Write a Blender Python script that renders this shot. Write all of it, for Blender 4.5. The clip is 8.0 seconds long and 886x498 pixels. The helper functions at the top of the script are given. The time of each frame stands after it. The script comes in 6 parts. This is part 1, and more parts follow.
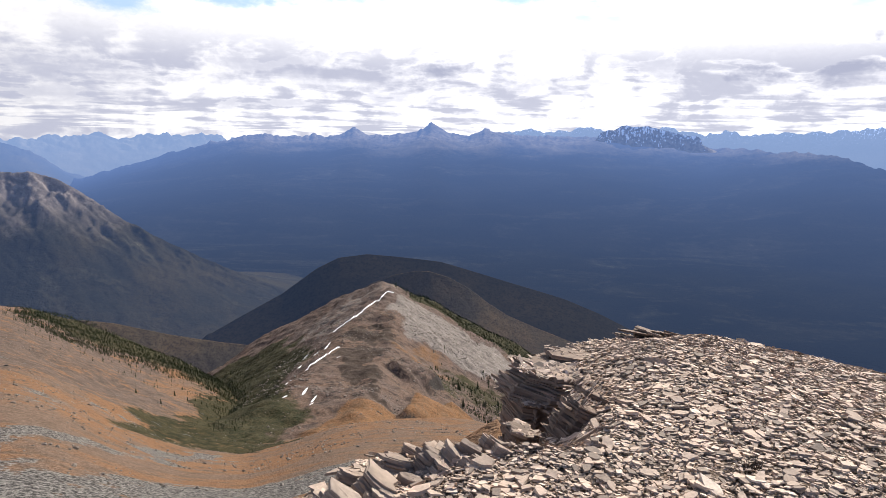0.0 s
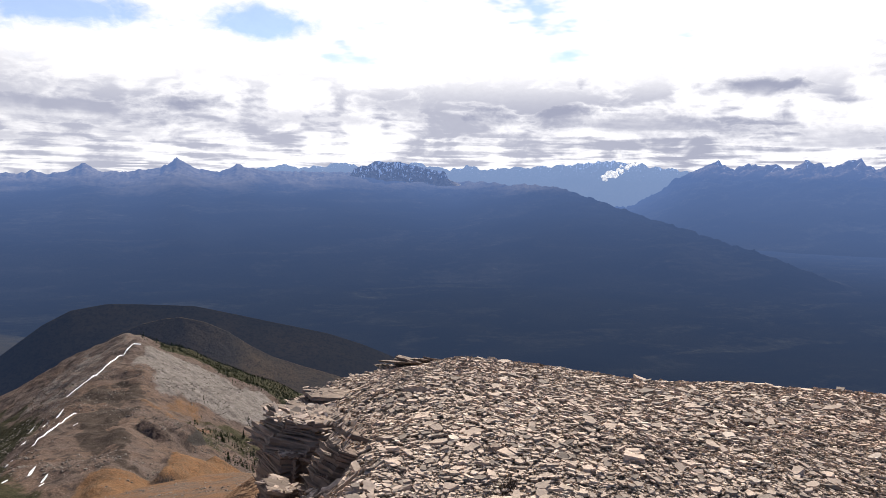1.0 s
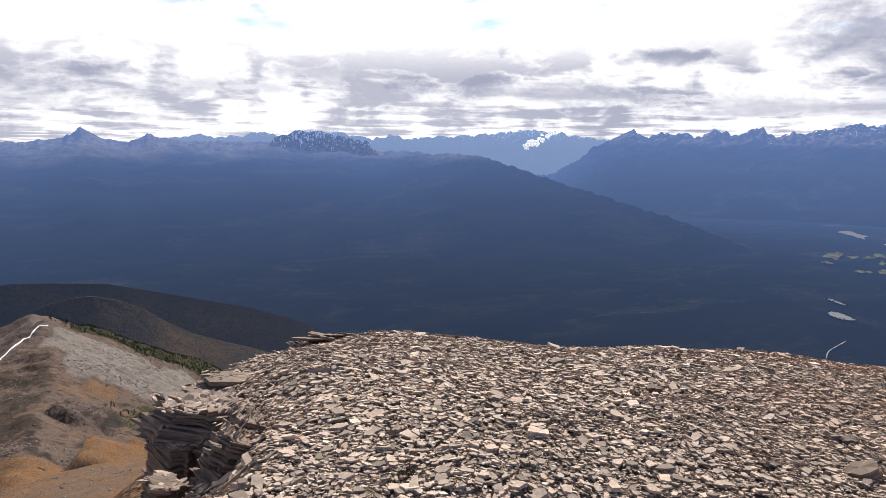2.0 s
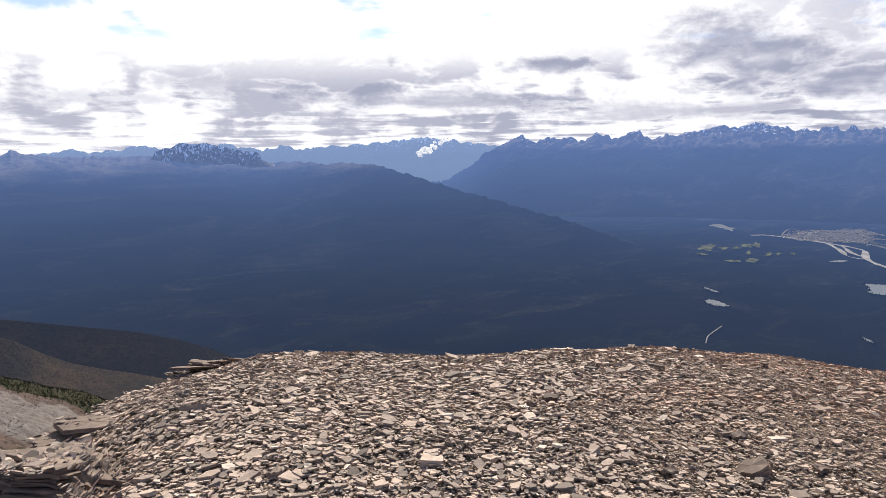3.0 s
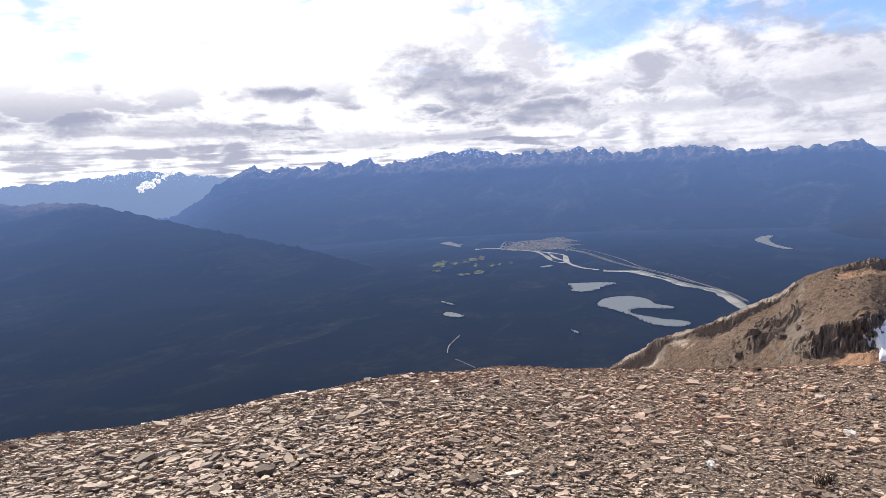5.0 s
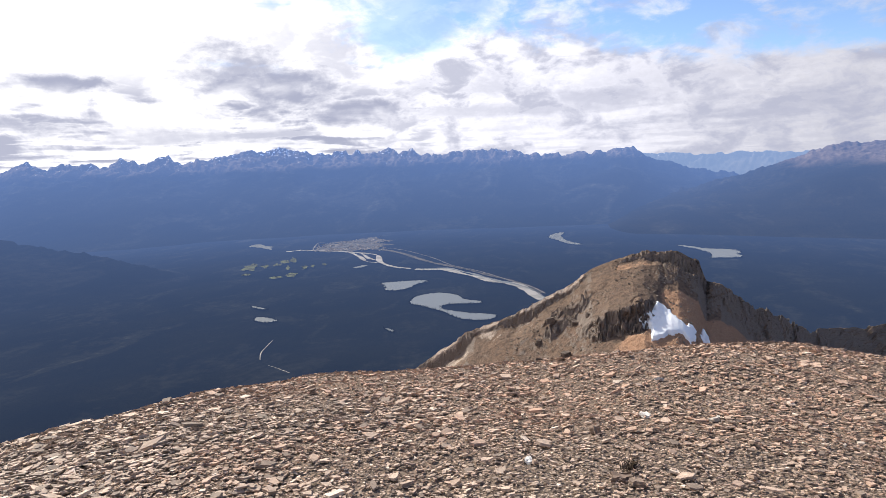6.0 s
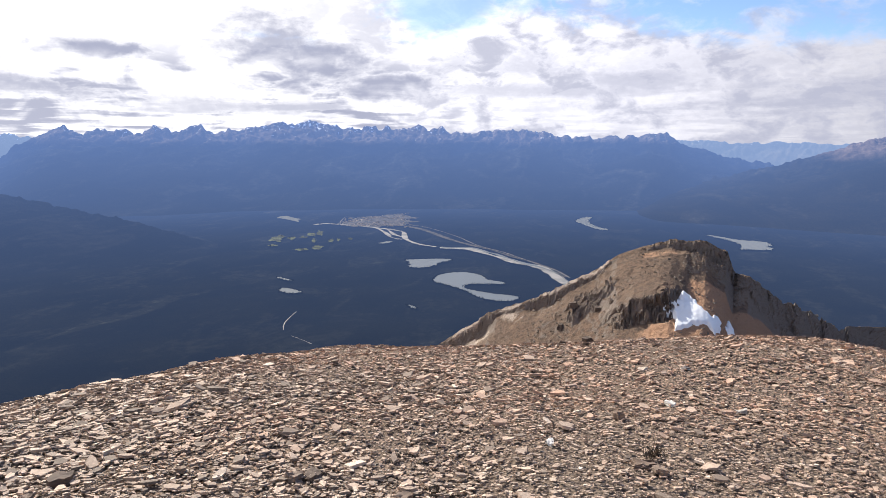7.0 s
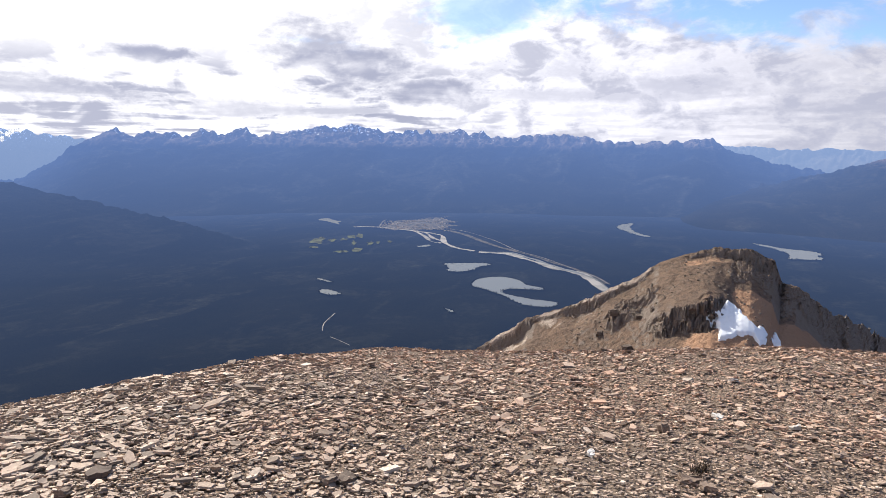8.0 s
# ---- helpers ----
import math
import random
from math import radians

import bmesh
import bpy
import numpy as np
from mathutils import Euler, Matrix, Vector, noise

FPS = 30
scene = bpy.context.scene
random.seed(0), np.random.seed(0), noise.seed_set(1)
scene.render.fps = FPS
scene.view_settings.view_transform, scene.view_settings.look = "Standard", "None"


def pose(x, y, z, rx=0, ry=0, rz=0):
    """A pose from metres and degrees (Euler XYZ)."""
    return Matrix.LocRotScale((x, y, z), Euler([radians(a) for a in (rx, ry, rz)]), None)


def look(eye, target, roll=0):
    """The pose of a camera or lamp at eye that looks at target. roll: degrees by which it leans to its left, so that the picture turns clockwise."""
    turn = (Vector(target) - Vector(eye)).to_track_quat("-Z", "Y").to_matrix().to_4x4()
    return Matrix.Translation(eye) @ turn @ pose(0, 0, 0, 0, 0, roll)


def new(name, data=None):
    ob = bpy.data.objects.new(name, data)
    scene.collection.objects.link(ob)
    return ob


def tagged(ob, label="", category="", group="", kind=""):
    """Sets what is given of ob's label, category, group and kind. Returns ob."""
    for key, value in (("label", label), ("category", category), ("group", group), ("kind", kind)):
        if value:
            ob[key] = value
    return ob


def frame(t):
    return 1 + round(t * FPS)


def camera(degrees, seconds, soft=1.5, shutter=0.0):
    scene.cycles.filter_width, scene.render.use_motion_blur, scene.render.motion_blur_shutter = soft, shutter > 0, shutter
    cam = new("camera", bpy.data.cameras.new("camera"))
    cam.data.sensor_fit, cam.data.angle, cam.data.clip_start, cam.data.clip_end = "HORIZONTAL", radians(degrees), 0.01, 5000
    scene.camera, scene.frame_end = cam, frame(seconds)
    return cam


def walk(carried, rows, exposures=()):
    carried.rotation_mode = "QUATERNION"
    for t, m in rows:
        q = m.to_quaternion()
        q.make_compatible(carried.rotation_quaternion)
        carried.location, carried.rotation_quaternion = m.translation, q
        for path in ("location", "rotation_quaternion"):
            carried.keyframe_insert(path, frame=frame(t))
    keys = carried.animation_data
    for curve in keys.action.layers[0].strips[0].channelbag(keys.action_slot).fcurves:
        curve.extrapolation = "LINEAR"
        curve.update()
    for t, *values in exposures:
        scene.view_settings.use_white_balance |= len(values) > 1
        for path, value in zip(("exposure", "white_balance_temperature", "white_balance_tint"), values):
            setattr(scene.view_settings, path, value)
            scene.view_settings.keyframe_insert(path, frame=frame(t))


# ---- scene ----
# The camera: seconds, place, yaw, pitch, roll.
cam = camera(68.19, 8.0, soft=0.75)
ROWS = [
    (0.0, 0.000, -0.000, 1.600, 0.00, -9.88, 1.20),
    (0.5, 0.048, 0.116, 1.592, -9.26, -7.63, 1.30),
    (1.0, 0.117, 0.204, 1.568, -20.84, -6.49, 0.77),
    (1.2, 0.159, 0.238, 1.566, -24.65, -7.00, 1.06),
    (2.3, 0.404, 0.395, 1.572, -28.49, -9.15, 0.62),
    (2.5, 0.439, 0.447, 1.583, -30.19, -8.36, 0.40),
    (3.0, 0.576, 0.525, 1.566, -36.44, -8.39, -0.90),
    (3.5, 0.741, 0.606, 1.558, -39.85, -8.18, -0.65),
    (4.0, 0.856, 0.717, 1.549, -48.13, -8.25, -0.67),
    (4.2, 0.910, 0.780, 1.547, -52.21, -8.11, -0.83),
    (5.3, 1.419, 0.869, 1.472, -61.95, -6.34, -3.59),
    (5.5, 1.445, 0.877, 1.476, -65.76, -6.75, -3.43),
    (6.0, 1.513, 0.961, 1.473, -75.29, -7.38, -2.33),
    (6.5, 1.527, 1.003, 1.464, -76.18, -8.20, -0.96),
    (7.0, 1.542, 0.998, 1.452, -73.03, -9.17, -0.10),
    (7.5, 1.529, 1.003, 1.452, -70.97, -9.29, 0.05),
    (8.0, 1.615, 1.027, 1.427, -69.60, -8.82, 0.30),
]
walk(cam, [(t, pose(x, y, z, 90 + pitch, 0, yaw) @ pose(0, 0, 0, 0, 0, roll)) for t, x, y, z, yaw, pitch, roll in ROWS],
     [(0.0, 0.45), (0.5, 0.36), (1.0, 0.18), (2.5, 0.20), (3.5, 0.17), (4.2, 0.22), (5.5, 0.32), (6.5, 0.40), (8.0, 0.40)])

# ---- world, sun, exposure ----
SUN_BEARING, SUN_HEIGHT = 38.0, 38.0


def toward(bearing, height):
    """The unit vector at a bearing (degrees clockwise from +y) and a height (degrees up)."""
    a, e = radians(bearing), radians(height)
    return Vector((math.sin(a) * math.cos(e), math.cos(a) * math.cos(e), math.sin(e)))


class Nodes:
    """A short way to write node trees: n('ShaderNodeX', input=value, ...) makes a node and links or sets its inputs."""

    def __init__(self, tree):
        self.tree = tree
        tree.nodes.clear()

    def __call__(self, kind, *positional, props=None, **inputs):
        node = self.tree.nodes.new(kind)
        for key, value in (props or {}).items():
            setattr(node, key, value)
        for key, value in list(enumerate(positional)) + list(inputs.items()):
            if value is None:
                continue
            socket = node.inputs[key if isinstance(key, int) else key.replace("_", " ")]
            if isinstance(value, bpy.types.NodeSocket):
                self.tree.links.new(value, socket)
            elif isinstance(value, bpy.types.Node):
                self.tree.links.new(value.outputs[0], socket)
            else:
                socket.default_value = value
        return node

    def math(self, op, a, b=None, c=None, clamp=False):
        return self("ShaderNodeMath", a, b, c, props={"operation": op, "use_clamp": clamp}).outputs[0]

    def vec(self, op, a, b=None, scale=None):
        node = self("ShaderNodeVectorMath", a, b, props={"operation": op})
        if scale is not None:
            if isinstance(scale, (int, float)):
                node.inputs["Scale"].default_value = scale
            else:
                self.tree.links.new(scale, node.inputs["Scale"])
        return node.outputs["Value"] if op in ("DOT_PRODUCT", "LENGTH", "DISTANCE") else node.outputs[0]

    def step(self, value, low, high, to_low=0.0, to_high=1.0, smooth=True):
        node = self("ShaderNodeMapRange", value, low, high, to_low, to_high, props={"interpolation_type": "SMOOTHSTEP" if smooth else "LINEAR"})
        return node.outputs[0]

    def mix(self, factor, a, b, how="MIX"):
        node = self("ShaderNodeMix", props={"data_type": "RGBA", "blend_type": how})
        for socket, value in ((node.inputs[0], factor), (node.inputs[6], a), (node.inputs[7], b)):
            if isinstance(value, bpy.types.NodeSocket):
                self.tree.links.new(value, socket)
            elif isinstance(value, (int, float)):
                socket.default_value = value
            else:
                socket.default_value = (*value[:3], 1)
        return node.outputs[2]

    def noise(self, vector, scale, detail=4.0, rough=0.55, distort=0.0):
        return self("ShaderNodeTexNoise", Vector=vector, Scale=scale, Detail=detail, Roughness=rough, Distortion=distort).outputs[0]


world = bpy.data.worlds.new("sky")
world.use_nodes = True
scene.world = world
n = Nodes(world.node_tree)
way = n("ShaderNodeTexCoord").outputs["Generated"]
sep = n("ShaderNodeSeparateXYZ", way)
up = n.math("MAXIMUM", sep.outputs[2], 0.0)
flat = n.math("DIVIDE", 1.0, n.math("ADD", up, 0.13))
layer = n("ShaderNodeCombineXYZ", n.math("MULTIPLY", sep.outputs[0], flat), n.math("MULTIPLY", sep.outputs[1], flat), 0.35).outputs[0]
blue = n("ShaderNodeTexSky", props={"sky_type": "NISHITA", "sun_disc": False, "sun_elevation": radians(SUN_HEIGHT), "sun_rotation": radians(SUN_BEARING), "altitude": 2300.0})
blue = n.mix(1.0, blue.outputs[0], (0.128, 0.136, 0.156), "MULTIPLY")
# A white veil with lumps, thin streaks low down, and single grey clouds (bearing, height, half width, half height, depth).
GREY_CLOUDS = [
    (-30, 4.3, 7, 1.3, 0.8), (-30, 2.5, 7, 0.8, 0.6), (-14, 5.7, 6, 1.6, 0.7), (-8, 4.6, 9, 1.3, 0.9), (-0.5, 5.1, 3.2, 1.1, 1.0), (-16, 2.4, 7, 0.6, 0.6),
    (4.8, 4.0, 4, 0.8, 0.7), (18, 5.7, 5, 1.2, 0.7), (22.7, 4.8, 4.6, 1.5, 1.0), (-6.7, 2.9, 8, 0.6, 0.6),
]
GREY_CLOUDS += [
    (9.2, 4.6, 5, 0.9, 0.5), (30.2, 5.2, 2.7, 1.7, 1.0), (32.3, 7.3, 0.8, 0.9, 0.8), (40, 4.0, 8, 1.2, 0.9), (46.7, 7.1, 4, 0.65, 1.0), (53, 3.2, 7, 0.8, 0.7),
    (58.7, 9.0, 5, 2.0, 0.9), (62.5, 6.6, 6, 2.2, 1.0), (68, 4.8, 5, 1.1, 1.0), (62, 3.1, 5, 0.8, 0.8),
]
GREY_CLOUDS += [(79.6, 6.7, 4, 1.2, 0.55), (82, 4.3, 10, 0.7, 0.6), (89, 5.1, 6, 0.9, 0.65), (100, 2.9, 8, 0.8, 0.75), (104, 3.6, 8, 1.2, 0.65), (95, 6.2, 8, 0.7, 0.4), (118, 4.5, 9, 2.0, 0.7)]
BLUE_RENTS = [(-25.7, 9.4, 4.5, 1.1), (-17.3, 10.2, 4, 0.8), (-9, 11.8, 6, 1.2), (5.5, 11.8, 4, 1.2), (72.5, 10.8, 5, 1.8), (76, 13, 9, 2)]
bearing = n.math("MULTIPLY", n.math("ARCTAN2", sep.outputs[0], sep.outputs[1]), 57.2958)
height = n.math("MULTIPLY", n.math("ARCSINE", sep.outputs[2]), 57.2958)
chart = n("ShaderNodeCombineXYZ", bearing, height, 0.0).outputs[0]
wide = n.vec("MULTIPLY", chart, (0.55, 1.0, 1.0))
deck = []
for lift in (0.0, 0.013):
    k = n.math("DIVIDE", 1.0, n.math("ADD", up, 0.035 + lift))
    flat_layer = n("ShaderNodeCombineXYZ", n.math("MULTIPLY", sep.outputs[0], k), n.math("MULTIPLY", sep.outputs[1], k), 0.35).outputs[0]
    billow = n.noise(n.vec("ADD", wide, (0.0, 57.3 * lift, 0.0)), 0.55, 6.0, 0.55, 0.4)
    deck.append(n.math("ADD", n.math("MULTIPLY", n.noise(flat_layer, 0.55, 5.0, 0.52, 0.3), 0.55), n.math("MULTIPLY", billow, 0.45)))
mass, mass_above = deck
fine = n.noise(wide, 2.2, 6.0, 0.62, 0.3)
high = n.noise(layer, 1.1, 6.0, 0.58, 0.3)
rag = n.math("ADD", n.math("MULTIPLY", n.math("SUBTRACT", mass, 0.5), 5.0), n.math("MULTIPLY", n.math("SUBTRACT", fine, 0.5), 0.7))
grey = None
for b, h, w, v, deep in GREY_CLOUDS:
    off = n.vec("LENGTH", n.vec("MULTIPLY", n.vec("SUBTRACT", chart, (b, h, 0)), (1 / w, 1 / v, 0)))
    one = n.step(n.math("ADD", off, rag), 0.10, 1.60, deep, 0.0)
    grey = one if grey is None else n.math("MAXIMUM", grey, one)
# The deck: flat grey bases in perspective, with bright rims where nothing lies above them.
base_grey = n.math("MULTIPLY", n.step(mass, 0.41, 0.54), n.step(mass_above, 0.39, 0.55))
base_grey = n.math("MULTIPLY", base_grey, n.step(height, 10.0, 5.0, 0.0, 1.0))
grey = n.math("MAXIMUM", grey, n.math("MULTIPLY", base_grey, n.math("MULTIPLY", n.step(bearing, 20, 60, 0.85, 1.0), n.step(bearing, 66, 84, 1.0, 0.35))))
grey = n.math("MULTIPLY", grey, n.step(mass_above, 0.30, 0.52, 0.55, 1.0))
above = n.math("MULTIPLY", n.step(height, 12, 22), n.step(high, 0.48, 0.64))
grey = n.math("MAXIMUM", grey, n.math("MULTIPLY", above, 0.7))
# Blue gaps: the open side of the sky above a bank of cloud, and rents over the other side.
bank = n("ShaderNodeMapRange", bearing, 64.0, 112.0, 11.8, 5.9).outputs[0]
bump_line = n.math("ADD", n.math("SUBTRACT", height, bank), n.math("MULTIPLY", rag, 1.6))
gap = n.math("MULTIPLY", n.step(bump_line, -0.3, 1.8), n.step(bearing, 62, 78))
wisps = n.step(n.noise(n.vec("MULTIPLY", chart, (0.30, 0.6, 1.0)), 0.6, 6.0, 0.62, 0.3), 0.46, 0.72)
gap = n.math("MULTIPLY", gap, n.math("SUBTRACT", 1.0, n.math("MULTIPLY", wisps, 0.75)))
rents = n.math("MULTIPLY", n.step(height, 7.5, 10.5), n.step(n.noise(n.vec("MULTIPLY", chart, (0.35, 1.0, 1.0)), 0.33, 4.0, 0.55), 0.56, 0.68))
rents = n.math("MULTIPLY", rents, n.step(height, 30, 18))
for b, h, w, v in BLUE_RENTS:
    off = n.vec("LENGTH", n.vec("MULTIPLY", n.vec("SUBTRACT", chart, (b, h, 0)), (1 / w, 1 / v, 0)))
    rents = n.math("MAXIMUM", rents, n.step(n.math("ADD", off, n.math("MULTIPLY", rag, 0.8)), 0.35, 1.3, 1.0, 0.0))
rents = n.math("MAXIMUM", rents, n.math("MULTIPLY", n.step(height, 18, 32), n.step(high, 0.52, 0.44)))
gap = n.math("MAXIMUM", gap, n.math("MULTIPLY", rents, 0.8))
near_sun = n.vec("DOT_PRODUCT", way, tuple(toward(SUN_BEARING - 8, 26)))
# Behind the walk the unseen sky is kept mostly open, with scattered cloud, to deepen the shade.
open_sky = n.math("MULTIPLY", n.math("MULTIPLY", n.step(near_sun, 0.12, -0.25), n.step(height, 3, 12)), n.step(high, 0.68, 0.52))
overhead = n.math("MULTIPLY", n.step(height, 20, 40), n.step(high, 0.60, 0.46))
gap = n.math("MAXIMUM", gap, n.math("MULTIPLY", n.math("MAXIMUM", open_sky, overhead), 0.92))
bright = n.step(near_sun, 0.10, 0.90, 0.66, 1.28)
bright = n.math("MULTIPLY", bright, n.math("ADD", 0.86, n.math("MULTIPLY", fine, 0.28)))
lit = n.vec("SCALE", n.mix(n.step(bearing, 55, 95), (1.0, 0.985, 1.0), (0.97, 0.965, 1.06)), scale=bright)
soft = n.math("MULTIPLY", n.step(n.math("ADD", n.math("MULTIPLY", n.noise(wide, 0.42, 5.0, 0.55, 0.4), 0.8), n.math("MULTIPLY", fine, 0.2)), 0.42, 0.62), n.step(bearing, 48, 78, 0.15, 0.80))
cloud = n.mix(n.math("MAXIMUM", grey, soft), lit, (0.41, 0.43, 0.56))
colour = n.mix(gap, cloud, blue)
n("ShaderNodeOutputWorld", n("ShaderNodeBackground", colour, 0.84))

sun = new("sun", bpy.data.lights.new("sun", "SUN"))
sun.data.energy, sun.data.angle, sun.data.color = 5.0, radians(0.5), (1.0, 0.95, 0.86)
sun.matrix_world = look(toward(SUN_BEARING, SUN_HEIGHT) * 50, (0, 0, 0))

# ---- materials ----


def material(name):
    m = bpy.data.materials.new(name)
    m.use_nodes = True
    return m, Nodes(m.node_tree)


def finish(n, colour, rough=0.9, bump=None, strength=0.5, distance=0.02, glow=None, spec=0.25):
    """The surface from its parts; glow is distance haze painted onto it as emission."""
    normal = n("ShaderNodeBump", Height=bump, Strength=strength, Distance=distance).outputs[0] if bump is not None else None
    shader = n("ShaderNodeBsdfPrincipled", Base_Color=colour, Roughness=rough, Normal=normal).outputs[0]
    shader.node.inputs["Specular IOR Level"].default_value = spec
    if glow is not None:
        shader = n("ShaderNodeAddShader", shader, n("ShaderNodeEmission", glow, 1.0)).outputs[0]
    n("ShaderNodeOutputMaterial", shader)


HAZE_TINT = (0.27, 0.45, 0.97)
FAR_HAZE_TINT = (0.40, 0.58, 1.0)


def haze_glow(n, most=0.43, tint=HAZE_TINT):
    """Distance haze that the surface itself gives off, growing with the distance from the summit and bluer with it."""
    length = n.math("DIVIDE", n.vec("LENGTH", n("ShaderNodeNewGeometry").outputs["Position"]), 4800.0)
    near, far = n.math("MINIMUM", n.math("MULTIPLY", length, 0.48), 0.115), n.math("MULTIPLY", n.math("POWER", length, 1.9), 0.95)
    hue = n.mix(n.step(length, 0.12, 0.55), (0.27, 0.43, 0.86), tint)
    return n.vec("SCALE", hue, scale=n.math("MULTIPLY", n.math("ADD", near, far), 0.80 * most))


def slope(n):
    """How level the surface is: 1 on the flat, 0 on a wall."""
    return n("ShaderNodeSeparateXYZ", n("ShaderNodeNewGeometry").outputs["Normal"]).outputs[2]


def mountain_material(name, forest, rock, treeline, most=0.43, snow=0.0, snow_line=0.0, scale=0.006, blend=25.0, tint=HAZE_TINT, glades=None, relief=6.0):
    """Forest below an uneven treeline, rock above it, snow in the hollows; glades are thin woods and clearings."""
    m, n = material(name)
    place = n("ShaderNodeNewGeometry").outputs["Position"]
    height = n("ShaderNodeSeparateXYZ", place).outputs[2]
    big = n.noise(place, scale, 5.0, 0.55)
    small = n.noise(place, scale * 9, 6.0, 0.65)
    grain = n.noise(place, scale * 40, 3.0, 0.7)
    wood = n.mix(n.step(big, 0.35, 0.68), forest, tuple(c * f for c, f in zip(forest, (1.9, 1.6, 1.2))))
    wood = n.mix(n.math("MULTIPLY", n.step(small, 0.35, 0.75), 0.35), wood, tuple(c * 0.55 for c in forest))
    wood = n.mix(n.step(grain, 0.45, 0.65, 0.0, 0.6), wood, tuple(c * 0.4 for c in forest))
    if glades:
        open_wood = n.math("ADD", n.noise(n.vec("MULTIPLY", place, (0.7, 1.3, 1.0)), scale * 0.9, 6.0, 0.64, 1.0), n.math("MULTIPLY", n.math("SUBTRACT", small, 0.5), 0.45))
        wood = n.mix(n.step(open_wood, 0.50, 0.68), wood, glades)
        wood = n.mix(n.step(open_wood, 0.66, 0.76), wood, tuple(2.2 * c for c in glades))
    stone = n.mix(n.step(small, 0.36, 0.62), rock, tuple(c * 0.42 for c in rock))
    stone = n.mix(n.step(grain, 0.40, 0.62, 0.0, 0.55), stone, tuple(c * 0.55 for c in rock))
    rag = n.math("ADD", n.math("MULTIPLY", n.math("SUBTRACT", big, 0.5), 3.4 * blend), n.math("MULTIPLY", n.math("SUBTRACT", small, 0.5), 2.4 * blend))
    colour = n.mix(n.step(n.math("ADD", height, rag), treeline - blend, treeline + blend), wood, stone)
    if snow:
        drift = n.noise(n.vec("MULTIPLY", place, (1.0, 1.0, 0.45)), scale * 16, 5.0, 0.6, 0.8)
        lie = n.math("ADD", n.math("MULTIPLY", n.math("SUBTRACT", height, snow_line), 0.006), n.math("MULTIPLY", n.math("SUBTRACT", drift, 0.5), 4.6))
        colour = n.mix(n.step(lie, 1.0 - snow, 1.12 - snow), colour, (0.8, 0.82, 0.85))
    # The haze in front of the mountain is put on its surface as emission.
    finish(n, colour, 1.0, n.math("ADD", small, n.math("MULTIPLY", grain, 0.35)), 0.5, relief, haze_glow(n, most, tint) if most else None, 0.0)
    return m


def meadow_material():
    """Thin orange turf broken by grey stony bands and green heath, with rocks and tufts."""
    m, n = material("alpine meadow")
    place = n("ShaderNodeNewGeometry").outputs["Position"]
    streak = n.noise(n.vec("MULTIPLY", place, (0.05, 0.09, 0.0)), 1.0, 7.0, 0.62, 0.0)
    patch = n.noise(place, 0.04, 6.0, 0.62, 0.1)
    mid, small = n.noise(place, 0.3, 6.0, 0.7), n.noise(place, 2.4, 5.0, 0.7)
    rag = n.math("ADD", n.math("MULTIPLY", n.math("SUBTRACT", streak, 0.5), 2.0), n.math("MULTIPLY", n.math("SUBTRACT", mid, 0.5), 2.0))
    colour = n.mix(n.step(n.math("ADD", patch, n.math("MULTIPLY", rag, 0.2)), 0.42, 0.60), (0.205, 0.112, 0.060), (0.165, 0.112, 0.080))
    colour = n.mix(n.math("MULTIPLY", n.step(mid, 0.50, 0.64), 0.6), colour, (0.10, 0.072, 0.05))
    stones = n.mix(n.step(small, 0.40, 0.60), (0.055, 0.051, 0.047), (0.20, 0.182, 0.163))
    for key, tone, low, high in (("pale", n.mix(n.step(mid, 0.42, 0.62), (0.140, 0.102, 0.081), (0.092, 0.068, 0.053)), 0.30, 0.75), ("turf", n.mix(n.step(mid, 0.42, 0.6), (0.060, 0.050, 0.025), (0.030, 0.029, 0.015)), 0.35, 0.75), ("stony", stones, 0.40, 0.62)):
        amount = n("ShaderNodeAttribute", props={"attribute_name": key}).outputs["Fac"]
        colour = n.mix(n.step(n.math("ADD", amount, rag), low, high), colour, tone)
    speck = n.mix(n.step(small, 0.30, 0.72), (0.42, 0.42, 0.42), (1.5, 1.5, 1.5))
    colour = n.mix(0.75, colour, speck, "MULTIPLY")
    finish(n, colour, 0.95, n.math("ADD", mid, n.math("MULTIPLY", small, 0.4)), 0.9, 0.7, None, 0.05)
    return m


def dust_material():
    m, n = material("shale grit")
    place = n("ShaderNodeNewGeometry").outputs["Position"]
    big, mid = n.noise(place, 0.5, 4.0, 0.6), n.noise(place, 14.0, 6.0, 0.7)
    chips = n("ShaderNodeTexVoronoi", Vector=place, Scale=38.0)
    colour = n.mix(n.step(big, 0.4, 0.62), (0.40, 0.30, 0.228), (0.42, 0.282, 0.204))
    colour = n.mix(n.step(chips.outputs["Distance"], 0.0, 0.6), colour, (0.17, 0.127, 0.097))
    finish(n, colour, 0.95, n.math("SUBTRACT", mid, chips.outputs["Distance"]), 1.0, 0.02, None, 0.1)
    return m


